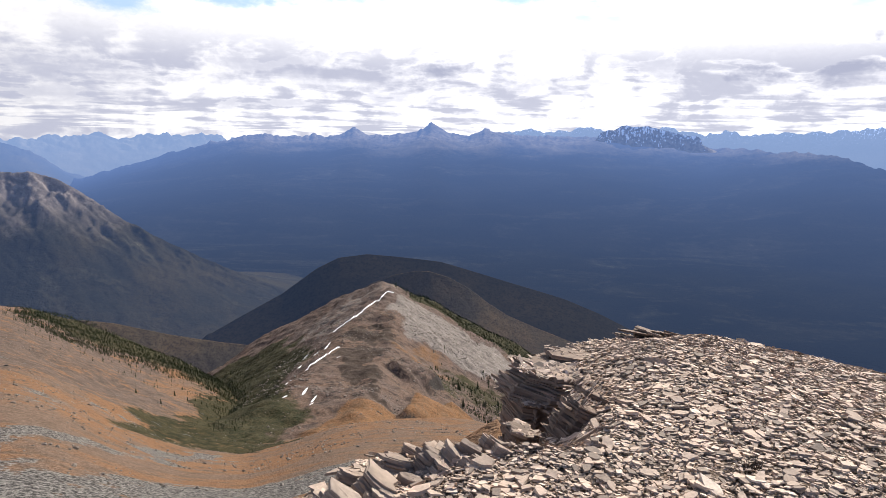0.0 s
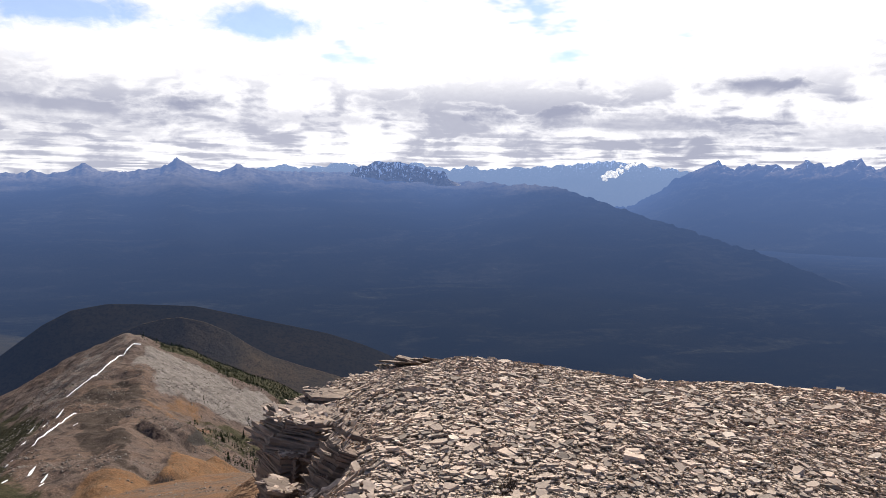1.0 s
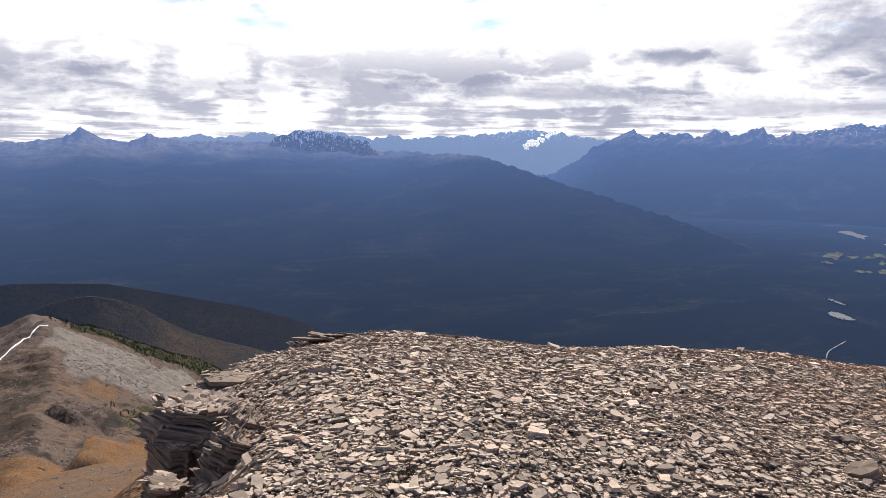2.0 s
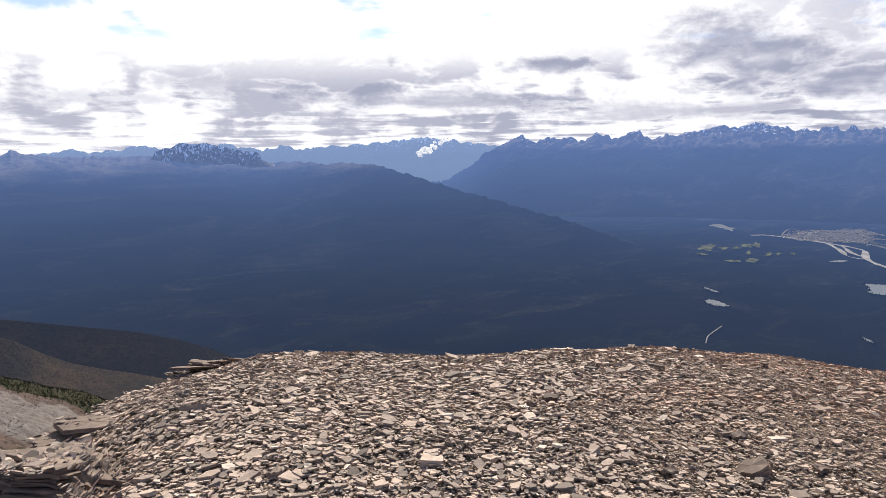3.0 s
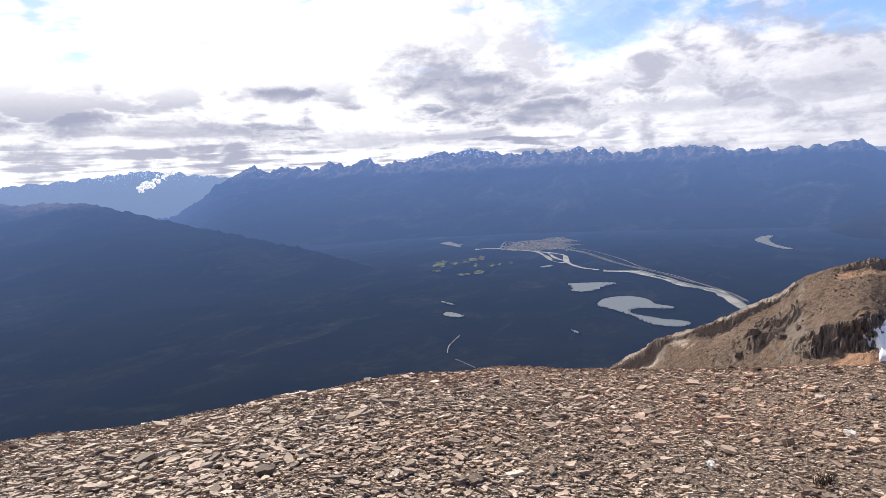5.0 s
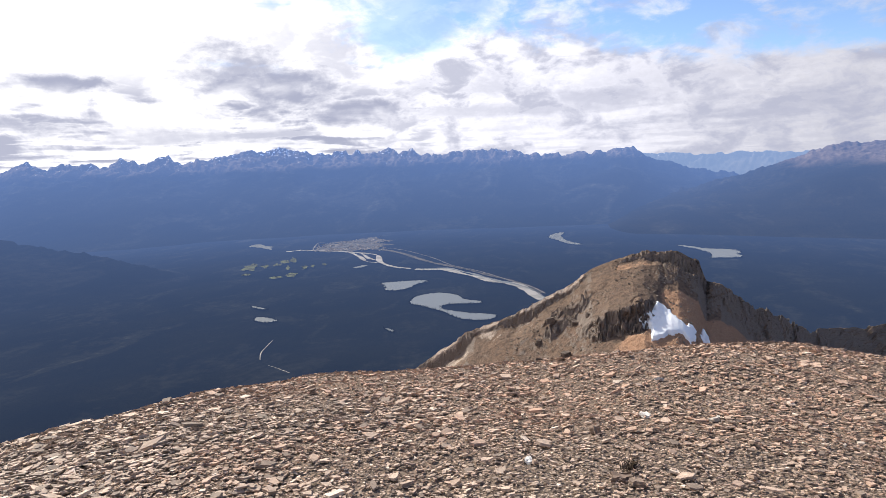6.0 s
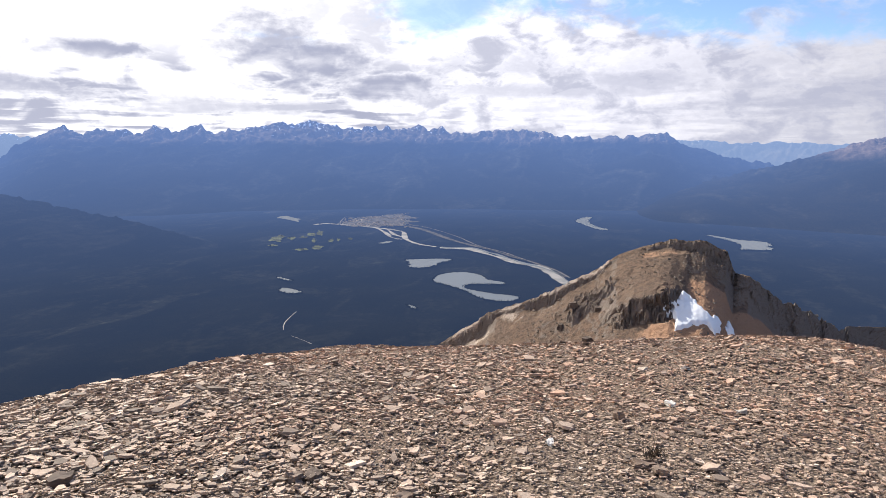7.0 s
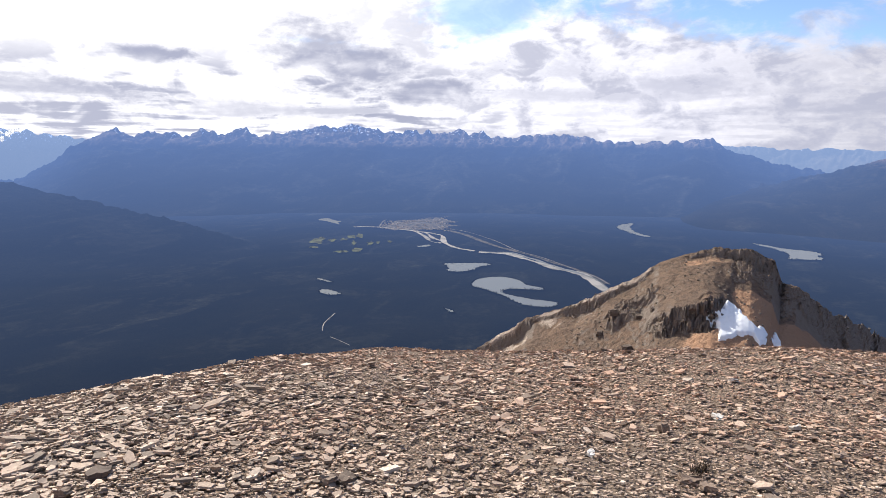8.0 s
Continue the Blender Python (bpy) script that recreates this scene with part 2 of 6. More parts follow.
MAT_GRIT = dust_material()
MAT_MEADOW = meadow_material()
# The hill's forest tone is darkened for the cloud shadow lying on it.
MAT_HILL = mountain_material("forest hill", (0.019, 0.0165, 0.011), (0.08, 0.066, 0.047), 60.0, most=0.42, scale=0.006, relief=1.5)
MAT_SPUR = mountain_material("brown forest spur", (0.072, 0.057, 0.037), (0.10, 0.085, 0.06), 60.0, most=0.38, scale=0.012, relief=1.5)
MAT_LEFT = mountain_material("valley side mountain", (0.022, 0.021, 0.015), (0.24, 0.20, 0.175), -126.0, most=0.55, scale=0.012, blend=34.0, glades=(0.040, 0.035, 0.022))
# Near-black forest here: the cloud shadow is put into the base colour.
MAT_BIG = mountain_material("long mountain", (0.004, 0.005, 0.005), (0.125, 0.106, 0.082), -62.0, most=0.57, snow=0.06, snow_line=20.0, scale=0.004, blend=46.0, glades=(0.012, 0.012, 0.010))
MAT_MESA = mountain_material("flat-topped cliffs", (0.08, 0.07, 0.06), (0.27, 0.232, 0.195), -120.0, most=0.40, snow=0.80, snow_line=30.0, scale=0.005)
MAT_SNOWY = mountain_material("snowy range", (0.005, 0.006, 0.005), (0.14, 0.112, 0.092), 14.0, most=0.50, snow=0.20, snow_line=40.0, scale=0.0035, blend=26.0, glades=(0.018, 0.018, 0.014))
MAT_FAR = mountain_material("far ranges", (0.04, 0.04, 0.04), (0.09, 0.085, 0.08), -20.0, most=0.56, snow=0.35, snow_line=25.0, scale=0.006, tint=FAR_HAZE_TINT)
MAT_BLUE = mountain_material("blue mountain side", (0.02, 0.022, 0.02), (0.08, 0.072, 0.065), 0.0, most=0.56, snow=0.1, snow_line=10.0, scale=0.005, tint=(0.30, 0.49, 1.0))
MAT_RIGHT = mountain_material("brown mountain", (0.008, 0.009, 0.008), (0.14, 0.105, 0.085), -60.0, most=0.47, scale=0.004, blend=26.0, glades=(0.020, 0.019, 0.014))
# Valley forest and glades are darkened likewise, to stand for cloud shadow.
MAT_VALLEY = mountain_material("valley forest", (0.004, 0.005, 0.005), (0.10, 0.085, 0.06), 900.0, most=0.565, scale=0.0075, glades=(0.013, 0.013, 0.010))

# ---- land forms ----
FLOOR = -300.0  # the floor of the great valley
EYE_HEIGHT = 1.6


def value_noise(x, y, seed=0):
    """Smooth noise from -1 to 1 on arrays."""
    xi, yi = np.floor(x).astype(np.int64), np.floor(y).astype(np.int64)
    u, v = x - xi, y - yi
    u, v = u * u * u * (u * (6 * u - 15) + 10), v * v * v * (v * (6 * v - 15) + 10)

    def corner(a, b):
        h = (a * 374761393 + b * 668265263 + seed * 974634777) & 0xFFFFFFFF
        h = ((h ^ (h >> 13)) * 1274126177) & 0xFFFFFFFF
        return ((h ^ (h >> 16)) & 0xFFFF) / 32767.5 - 1.0

    low = corner(xi, yi) * (1 - u) + corner(xi + 1, yi) * u
    high = corner(xi, yi + 1) * (1 - u) + corner(xi + 1, yi + 1) * u
    return low * (1 - v) + high * v


def fbm(x, y, octaves=5, seed=0, gain=0.5):
    total, size = 0.0, 1.0
    for k in range(octaves):
        total = total + size * value_noise(x * 2**k + 17.3 * k, y * 2**k - 9.1 * k, seed + k)
        size *= gain
    return total


def ridged(x, y, octaves=5, seed=0, gain=0.5):
    """Sharp crests: 0 in the gullies to about 1 on the crests."""
    total, size, whole = 0.0, 1.0, 0.0
    for k in range(octaves):
        total = total + size * (1 - np.abs(value_noise(x * 2**k + 5.7 * k, y * 2**k + 3.3 * k, seed + k)))
        whole += size
        size *= gain
    return total / whole


def smooth(a, b, x):
    t = np.clip((x - a) / (b - a), 0, 1)
    return t * t * (3 - 2 * t)


def sheet(name, x, y, z, mat, wrap=False, shade_smooth=True):
    """A mesh from grids of places; wrap joins the last column to the first."""
    rows, cols = z.shape
    index = np.arange(rows * cols).reshape(rows, cols)
    if wrap:
        index = np.concatenate([index, index[:, :1]], 1)
    faces = np.stack([index[:-1, :-1], index[:-1, 1:], index[1:, 1:], index[1:, :-1]], -1).reshape(-1, 4)
    return mesh_object(name, np.stack([x, y, z], -1).reshape(-1, 3), faces, mat, shade_smooth)


def mesh_object(name, places, faces, mat, shade_smooth=False):
    """faces: one array of faces with the same number of corners, or a tuple of such arrays."""
    me = bpy.data.meshes.new(name)
    places = np.asarray(places, np.float32)
    kinds = [np.asarray(f, np.int32) for f in (faces if isinstance(faces, tuple) else (faces,))]
    sides = np.concatenate([np.full(len(f), f.shape[1]) for f in kinds])
    me.vertices.add(len(places))
    me.vertices.foreach_set("co", places.ravel())
    loops = np.concatenate([f.ravel() for f in kinds])
    me.loops.add(len(loops))
    me.loops.foreach_set("vertex_index", loops)
    me.polygons.add(len(sides))
    me.polygons.foreach_set("loop_start", (np.cumsum(sides) - sides).astype(np.int32))
    me.polygons.foreach_set("use_smooth", np.full(len(sides), shade_smooth))
    me.update(calc_edges=True)
    me.materials.append(mat)
    return new(name, me)


def attribute(ob, name, values):
    ob.data.attributes.new(name, "FLOAT", "POINT").data.foreach_set("value", np.asarray(values, np.float32).ravel())


def zone(X, Y, outline, soft):
    """1 inside an outline in the plan, 0 outside, softly."""
    near, inside = np.full(X.shape, 1e9), np.zeros(X.shape, bool)
    for (ax, ay), (bx, by) in zip(outline, outline[1:] + outline[:1]):
        dx, dy = bx - ax, by - ay
        t = np.clip(((X - ax) * dx + (Y - ay) * dy) / (dx * dx + dy * dy), 0, 1)
        near = np.minimum(near, np.hypot(X - ax - t * dx, Y - ay - t * dy))
        if dy:
            inside ^= ((ay > Y) != (by > Y)) & (X < ax + (Y - ay) / dy * dx)
    return smooth(-soft, soft, np.where(inside, near, -near))


# The rock edge of the summit, from behind the camera round to the far tip.
EDGE = np.array([(-9, -14), (-3.2, -3), (-1.9, 0.8), (-0.95, 2.35), (-0.5, 2.95), (-0.2, 3.4), (0.3, 3.5), (0.56, 3.56), (0.72, 4.0), (0.84, 4.4), (0.86, 4.95), (0.80, 5.4), (1.3, 6.5), (2.1, 7.5), (3.2, 9.2), (6, 14), (9, 30)], float)


def beyond_edge(x, y):
    """How far a place lies outside the summit's rock edge (minus: inside)."""
    best, sign = np.full(np.shape(x), 1e9), np.ones(np.shape(x))
    for (ax, ay), (bx, by) in zip(EDGE[:-1], EDGE[1:]):
        dx, dy = bx - ax, by - ay
        t = np.clip(((x - ax) * dx + (y - ay) * dy) / (dx * dx + dy * dy), 0, 1)
        d = np.hypot(x - ax - t * dx, y - ay - t * dy)
        side = np.where((x - ax) * dy - (y - ay) * dx < 0, 1.0, -1.0)
        sign = np.where(d < best - 1e-9, side, sign)
        best = np.minimum(best, d)
    return best * sign


def dome(x, y):
    """The shale dome of the summit, flatter towards the knoll."""
    dx, dy = x - 1.2, y - 0.7
    r = np.hypot(dx, dy)
    bearing = np.degrees(np.arctan2(dx, dy))
    bend = np.interp(bearing, [-180, 0, 10, 17, 24, 32, 40, 51, 62, 72, 80, 88, 95, 102, 108, 114, 130, 180], [0.0112, 0.0123, 0.0134, 0.0146, 0.0167, 0.0184, 0.0185, 0.0176, 0.0172, 0.0181, 0.0176, 0.0155, 0.0135, 0.0126, 0.013, 0.0135, 0.0141, 0.0147])
    turn = np.interp(bearing, [-180, 70, 95, 115, 180], [24.0, 24.0, 20.0, 18.0, 18.0])
    fall = np.where(r < turn, bend * r * r, bend * turn * turn + 2 * bend * turn * (r - turn))
    z = 0.06 - fall - (0.20 * smooth(-0.9, 0.0, beyond_edge(x, y)) * smooth(4.2, 5.0, y) + 0.24 * smooth(-0.42, -0.05, beyond_edge(x, y)) * smooth(3.15, 3.6, y) * smooth(5.2, 4.4, y))
    return z + 0.035 * fbm(x * 0.9, y * 0.9, 4, 3) + 0.10 * fbm(x * 0.22, y * 0.22, 2, 8) * smooth(2, 7, r)


def eased(b, bearings, values):
    """A line through bearings and values, with its corners rounded over a few degrees."""
    return sum(np.interp(b + k, bearings, values) for k in (-3.0, -1.5, 0.0, 1.5, 3.0)) / 5


def meadow(x, y):
    """The slopes below the rock edge, out to the shoulder above the side valley."""
    r = np.hypot(x, y)
    b = np.degrees(np.arctan2(x, y))
    rim = eased(b, [-75, -35, -32, -28.5, -25.5, -19.5, -17, -14, -8, 6, 30], [-7, -12.9, -14.9, -17.3, -18.8, -21.3, -23, -26.4, -25.2, -25.2, -32])
    mid = eased(b, [-75, -36, -31, -28, -25.5, -20, -15, -12.8, -7, 6, 30], [-14, -17, -20, -22.6, -24.6, -26.4, -27.0, -25.6, -24.7, -24.6, -34])
    far = np.interp(b, [-75, -35, -19, -8, 6, 30], [420, 400, 350, 290, 260, 240])
    half = np.interp(b, [-75, -20, -8, 6], [190, 190, 190, 195])
    end, bed = EYE_HEIGHT + far * np.tan(np.radians(rim)), EYE_HEIGHT + half * np.tan(np.radians(mid))
    z = np.where(r < half, -19 + (bed + 19) * (r - 30) / (half - 30), bed + (end - bed) * (r - half) / (far - half))
    brink = eased(b, [-75, -34.9, -33, -30.2, -27.5, -25.1, -22.1, -19.5, -17, -14, 30], [-6.2, -12.5, -13.5, -14.4, -15.7, -17.1, -18.7, -20.0, -22.2, -26.4, -32])
    step = EYE_HEIGHT + (far + 110) * np.tan(np.radians(brink))
    z = np.where(r > far, end + (np.minimum(step, end) - end) * (r - far) / 110, z)
    z = np.where(r > far + 110, np.minimum(step, end) - (r - far - 110) * 0.75, z)
    z = np.where(r < 30, -3.0 - (r - 5) * 0.64, z)
    wave = smooth(70, 260, r)
    return z + wave * (2.2 * fbm(x * 0.016, y * 0.016, 4, 21) + 0.7 * fbm(x * 0.1, y * 0.1, 3, 5))


def ground_height(x, y):
    out = beyond_edge(x, y)
    z = dome(x, y)
    low = meadow(x, y)
    z = np.where(out > 0, z - 0.75 * smooth(0.0, 0.16, out), z)
    z = z + (low - z) * smooth(0.15, 4.0, out)
    return np.maximum(z, FLOOR + 1.8 * fbm(x * 0.002, y * 0.002, 3, 2))


def build_ground():
    bearings = np.radians(np.concatenate([np.arange(-70, 135, 0.6), np.arange(135, 290, 2.0)]))
    radii = np.concatenate([[0.002], np.geomspace(0.3, 16, 180)[:-1], np.geomspace(16, 480, 130)[:-1], np.geomspace(480, 4950, 50)])
    a, r = np.meshgrid(bearings, radii)
    x, y = 1.0 + r * np.sin(a), 0.5 + r * np.cos(a)
    z = ground_height(x, y)
    ob = sheet("ground", x, y, z, MAT_GRIT, wrap=True)
    me = ob.data
    me.materials.append(MAT_MEADOW)
    me.materials.append(MAT_VALLEY)
    mid = lambda g: (g[:-1] + g[1:]) / 2
    out = mid(beyond_edge(x, y))
    rm = np.broadcast_to(mid(r), out.shape)
    zm = mid(z)
    kind = np.where((out > 0.14) | (rm > 24), 1, 0)
    kind = np.where(zm < FLOOR + 14, 2, kind)
    wx, wy = x + 9 * fbm(x * 0.06, y * 0.06, 5, 31), y + 12 * fbm(x * 0.05, y * 0.04, 5, 32)
    stony = zone(wx, wy, [(-75, 60), (-52, 76), (-51, 82), (-56, 106), (-66, 150), (-53, 158), (-41, 124), (-50, 105), (-41, 66), (-60, 48)], 3)
    stony = np.maximum(stony, zone(wx, wy, [(-60, 38), (-36, 49), (-32, 60), (-26, 78), (-14, 82), (-4, 30), (-20, 20), (-50, 10)], 3))
    stony = np.maximum(stony, 0.45 * zone(wx, wy, [(-90, 136), (-100, 172), (-97, 198), (-85, 188), (-77, 142), (-69, 113), (-84, 108)], 6))
    attribute(ob, "stony", 0.85 * stony)
    attribute(ob, "pale", 0.72 * zone(wx, wy, [(-260, 120), (-260, 420), (-195, 400), (-150, 330), (-112, 262), (-92, 200), (-110, 165), (-150, 130), (-180, 110)], 14))
    attribute(ob, "turf", np.maximum(zone(wx, wy, [(-232, 352), (-300, 440), (-155, 490), (-104, 322), (-142, 356), (-185, 362)], 9), zone(wx, wy, [(-90, 180), (-104, 258), (-140, 396), (-60, 300), (-52, 196), (-48, 170), (-64, 182), (-70, 155)], 5)))
    me.polygons.foreach_set("material_index", kind.ravel().astype(np.int32))
    return tagged(ob, "brown shale summit falling to orange meadow and dark forested valley", "ground", kind="structure")


ground = build_ground()


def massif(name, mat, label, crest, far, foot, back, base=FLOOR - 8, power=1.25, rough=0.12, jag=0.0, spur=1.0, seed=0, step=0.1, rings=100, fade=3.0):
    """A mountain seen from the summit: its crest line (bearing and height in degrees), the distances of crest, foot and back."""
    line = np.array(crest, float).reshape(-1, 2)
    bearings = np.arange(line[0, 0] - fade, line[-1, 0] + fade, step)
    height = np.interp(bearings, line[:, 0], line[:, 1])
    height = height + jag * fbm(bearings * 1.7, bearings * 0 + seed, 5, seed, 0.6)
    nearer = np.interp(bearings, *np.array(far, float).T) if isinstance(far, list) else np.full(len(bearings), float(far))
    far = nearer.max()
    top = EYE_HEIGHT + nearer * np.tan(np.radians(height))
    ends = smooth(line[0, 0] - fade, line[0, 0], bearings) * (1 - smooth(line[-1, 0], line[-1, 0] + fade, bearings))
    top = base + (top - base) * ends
    width = max(3, int(2.5 / step))
    kernel = np.hanning(2 * width + 1)
    broad = np.convolve(np.pad(top, width, mode="edge"), kernel / kernel.sum(), "valid")
    front = 1 - (1 - np.linspace(0, 1, rings)) ** 1.5
    s = np.concatenate([front, 1 + np.linspace(0, 1, 14)[1:]])
    S, B = np.meshgrid(s, bearings, indexing="ij")
    T = broad + (top - broad) * smooth(0.86, 1.0, np.minimum(S, 2 - S))
    R = np.where(S < 1, foot + (nearer - foot) * S, nearer + (back - far) * (S - 1))
    X, Y = R * np.sin(np.radians(B)), R * np.cos(np.radians(B))
    rise = np.where(S < 1, np.clip(S, 0, 1) ** power, np.clip(2 - S, 0, 1))
    Z = base + (T - base) * rise
    scale = (far - foot) * 0.22
    low = np.sin(np.clip(S, 0, 1) * math.pi)
    high = smooth(0.55, 0.92, S) * (1 - smooth(0.97, 1.0, S)) + 0.6 * smooth(1.0, 1.3, S) * smooth(2.0, 1.6, S)
    warp = 0.5 * fbm(X / scale, Y / scale, 3, seed + 7)
    fine = (far * 0.02 + 10)
    flutes = ridged(B / 3.6 + 2.6 * warp, S * 5.0 + 2 * warp, 5, seed + 3, 0.6) - 0.66
    folds = ridged(X / scale * 0.9 + warp, Y / scale * 0.9 - warp, 6, seed + 5, 0.58) - 0.66
    crags = ridged(X / fine + warp, Y / fine, 5, seed + 8, 0.66) - 0.66
    Z = Z + (T - base) * (low * (0.035 * spur * folds + 0.25 * rough * fbm(X / scale, Y / scale, 4, seed + 11)) + high * spur * (0.04 * flutes + 0.13 * folds + 0.11 * crags))
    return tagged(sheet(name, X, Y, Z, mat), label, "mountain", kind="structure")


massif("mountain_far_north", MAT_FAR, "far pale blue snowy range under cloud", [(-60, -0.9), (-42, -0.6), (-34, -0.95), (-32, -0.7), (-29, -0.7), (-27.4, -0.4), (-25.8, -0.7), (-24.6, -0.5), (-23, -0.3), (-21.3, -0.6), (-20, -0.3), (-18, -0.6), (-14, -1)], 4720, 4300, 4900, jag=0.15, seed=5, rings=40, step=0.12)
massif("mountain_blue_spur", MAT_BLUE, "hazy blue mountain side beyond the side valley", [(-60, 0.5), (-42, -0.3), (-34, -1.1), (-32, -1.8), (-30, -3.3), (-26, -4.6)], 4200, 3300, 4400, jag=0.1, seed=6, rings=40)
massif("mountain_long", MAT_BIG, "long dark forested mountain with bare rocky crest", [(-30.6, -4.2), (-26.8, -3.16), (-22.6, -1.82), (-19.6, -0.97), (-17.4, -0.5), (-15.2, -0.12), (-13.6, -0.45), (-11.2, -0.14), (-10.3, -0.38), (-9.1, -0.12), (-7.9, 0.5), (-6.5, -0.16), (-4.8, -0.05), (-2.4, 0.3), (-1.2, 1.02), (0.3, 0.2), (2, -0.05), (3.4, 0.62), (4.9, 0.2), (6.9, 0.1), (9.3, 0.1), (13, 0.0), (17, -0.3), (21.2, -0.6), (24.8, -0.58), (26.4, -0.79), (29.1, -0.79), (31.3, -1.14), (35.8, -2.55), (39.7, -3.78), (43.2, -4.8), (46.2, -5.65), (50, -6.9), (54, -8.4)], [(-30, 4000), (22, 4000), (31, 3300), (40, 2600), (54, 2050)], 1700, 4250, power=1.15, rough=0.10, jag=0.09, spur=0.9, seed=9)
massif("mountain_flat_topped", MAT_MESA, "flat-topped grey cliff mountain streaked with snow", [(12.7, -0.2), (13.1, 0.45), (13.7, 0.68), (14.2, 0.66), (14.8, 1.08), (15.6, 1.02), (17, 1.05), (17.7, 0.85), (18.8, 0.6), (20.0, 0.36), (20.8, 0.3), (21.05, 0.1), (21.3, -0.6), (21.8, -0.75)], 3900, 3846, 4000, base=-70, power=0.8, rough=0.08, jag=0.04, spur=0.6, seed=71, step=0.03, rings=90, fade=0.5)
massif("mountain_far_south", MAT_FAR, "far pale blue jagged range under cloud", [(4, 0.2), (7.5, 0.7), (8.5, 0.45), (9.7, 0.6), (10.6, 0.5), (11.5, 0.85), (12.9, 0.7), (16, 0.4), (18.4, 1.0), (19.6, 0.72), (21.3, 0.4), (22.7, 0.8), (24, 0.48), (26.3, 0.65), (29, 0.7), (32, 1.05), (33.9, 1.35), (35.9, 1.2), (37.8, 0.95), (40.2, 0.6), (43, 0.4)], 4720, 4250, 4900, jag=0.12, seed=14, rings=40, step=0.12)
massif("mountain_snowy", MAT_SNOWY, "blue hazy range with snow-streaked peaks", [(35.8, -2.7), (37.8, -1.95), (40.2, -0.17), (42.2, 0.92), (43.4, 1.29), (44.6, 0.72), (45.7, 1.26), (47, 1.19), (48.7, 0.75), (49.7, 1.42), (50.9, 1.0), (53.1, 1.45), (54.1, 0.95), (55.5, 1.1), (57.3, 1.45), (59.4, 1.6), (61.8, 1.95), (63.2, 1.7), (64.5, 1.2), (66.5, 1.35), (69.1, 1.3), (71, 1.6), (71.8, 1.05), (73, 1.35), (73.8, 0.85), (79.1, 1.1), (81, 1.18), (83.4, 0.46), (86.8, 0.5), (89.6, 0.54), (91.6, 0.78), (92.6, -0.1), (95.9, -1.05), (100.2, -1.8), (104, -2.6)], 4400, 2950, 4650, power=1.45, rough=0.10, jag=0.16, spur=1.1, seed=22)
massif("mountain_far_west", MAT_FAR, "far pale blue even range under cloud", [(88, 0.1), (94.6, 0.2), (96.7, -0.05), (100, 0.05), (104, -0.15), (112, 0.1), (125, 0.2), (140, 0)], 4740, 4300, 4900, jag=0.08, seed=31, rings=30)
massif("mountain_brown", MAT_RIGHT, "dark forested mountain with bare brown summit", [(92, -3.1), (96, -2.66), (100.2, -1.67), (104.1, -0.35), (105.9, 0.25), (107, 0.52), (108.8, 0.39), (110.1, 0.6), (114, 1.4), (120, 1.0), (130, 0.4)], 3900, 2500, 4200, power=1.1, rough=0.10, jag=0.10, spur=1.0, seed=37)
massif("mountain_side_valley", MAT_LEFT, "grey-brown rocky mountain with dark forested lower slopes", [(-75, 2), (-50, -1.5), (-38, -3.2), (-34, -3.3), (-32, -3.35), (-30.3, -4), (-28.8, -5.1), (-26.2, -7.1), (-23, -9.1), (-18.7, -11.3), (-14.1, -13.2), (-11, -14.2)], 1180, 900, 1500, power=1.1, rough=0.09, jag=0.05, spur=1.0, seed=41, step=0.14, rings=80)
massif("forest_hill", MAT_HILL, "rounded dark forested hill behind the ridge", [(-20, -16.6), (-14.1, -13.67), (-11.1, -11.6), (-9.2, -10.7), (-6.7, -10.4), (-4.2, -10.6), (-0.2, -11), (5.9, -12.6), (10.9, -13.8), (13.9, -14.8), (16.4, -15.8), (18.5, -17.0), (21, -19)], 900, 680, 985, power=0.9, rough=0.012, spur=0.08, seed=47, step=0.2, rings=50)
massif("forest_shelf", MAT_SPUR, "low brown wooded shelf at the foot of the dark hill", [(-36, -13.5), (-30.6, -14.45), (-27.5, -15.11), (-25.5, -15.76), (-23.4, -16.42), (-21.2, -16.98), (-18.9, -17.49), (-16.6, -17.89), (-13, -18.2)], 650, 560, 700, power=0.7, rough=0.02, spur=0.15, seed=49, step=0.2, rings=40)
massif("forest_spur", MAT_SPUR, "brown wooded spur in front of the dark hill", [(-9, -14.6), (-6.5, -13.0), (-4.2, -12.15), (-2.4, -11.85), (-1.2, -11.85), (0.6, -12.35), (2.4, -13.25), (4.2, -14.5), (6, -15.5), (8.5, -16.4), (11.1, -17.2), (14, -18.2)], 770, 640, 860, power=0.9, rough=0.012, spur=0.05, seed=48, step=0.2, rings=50)


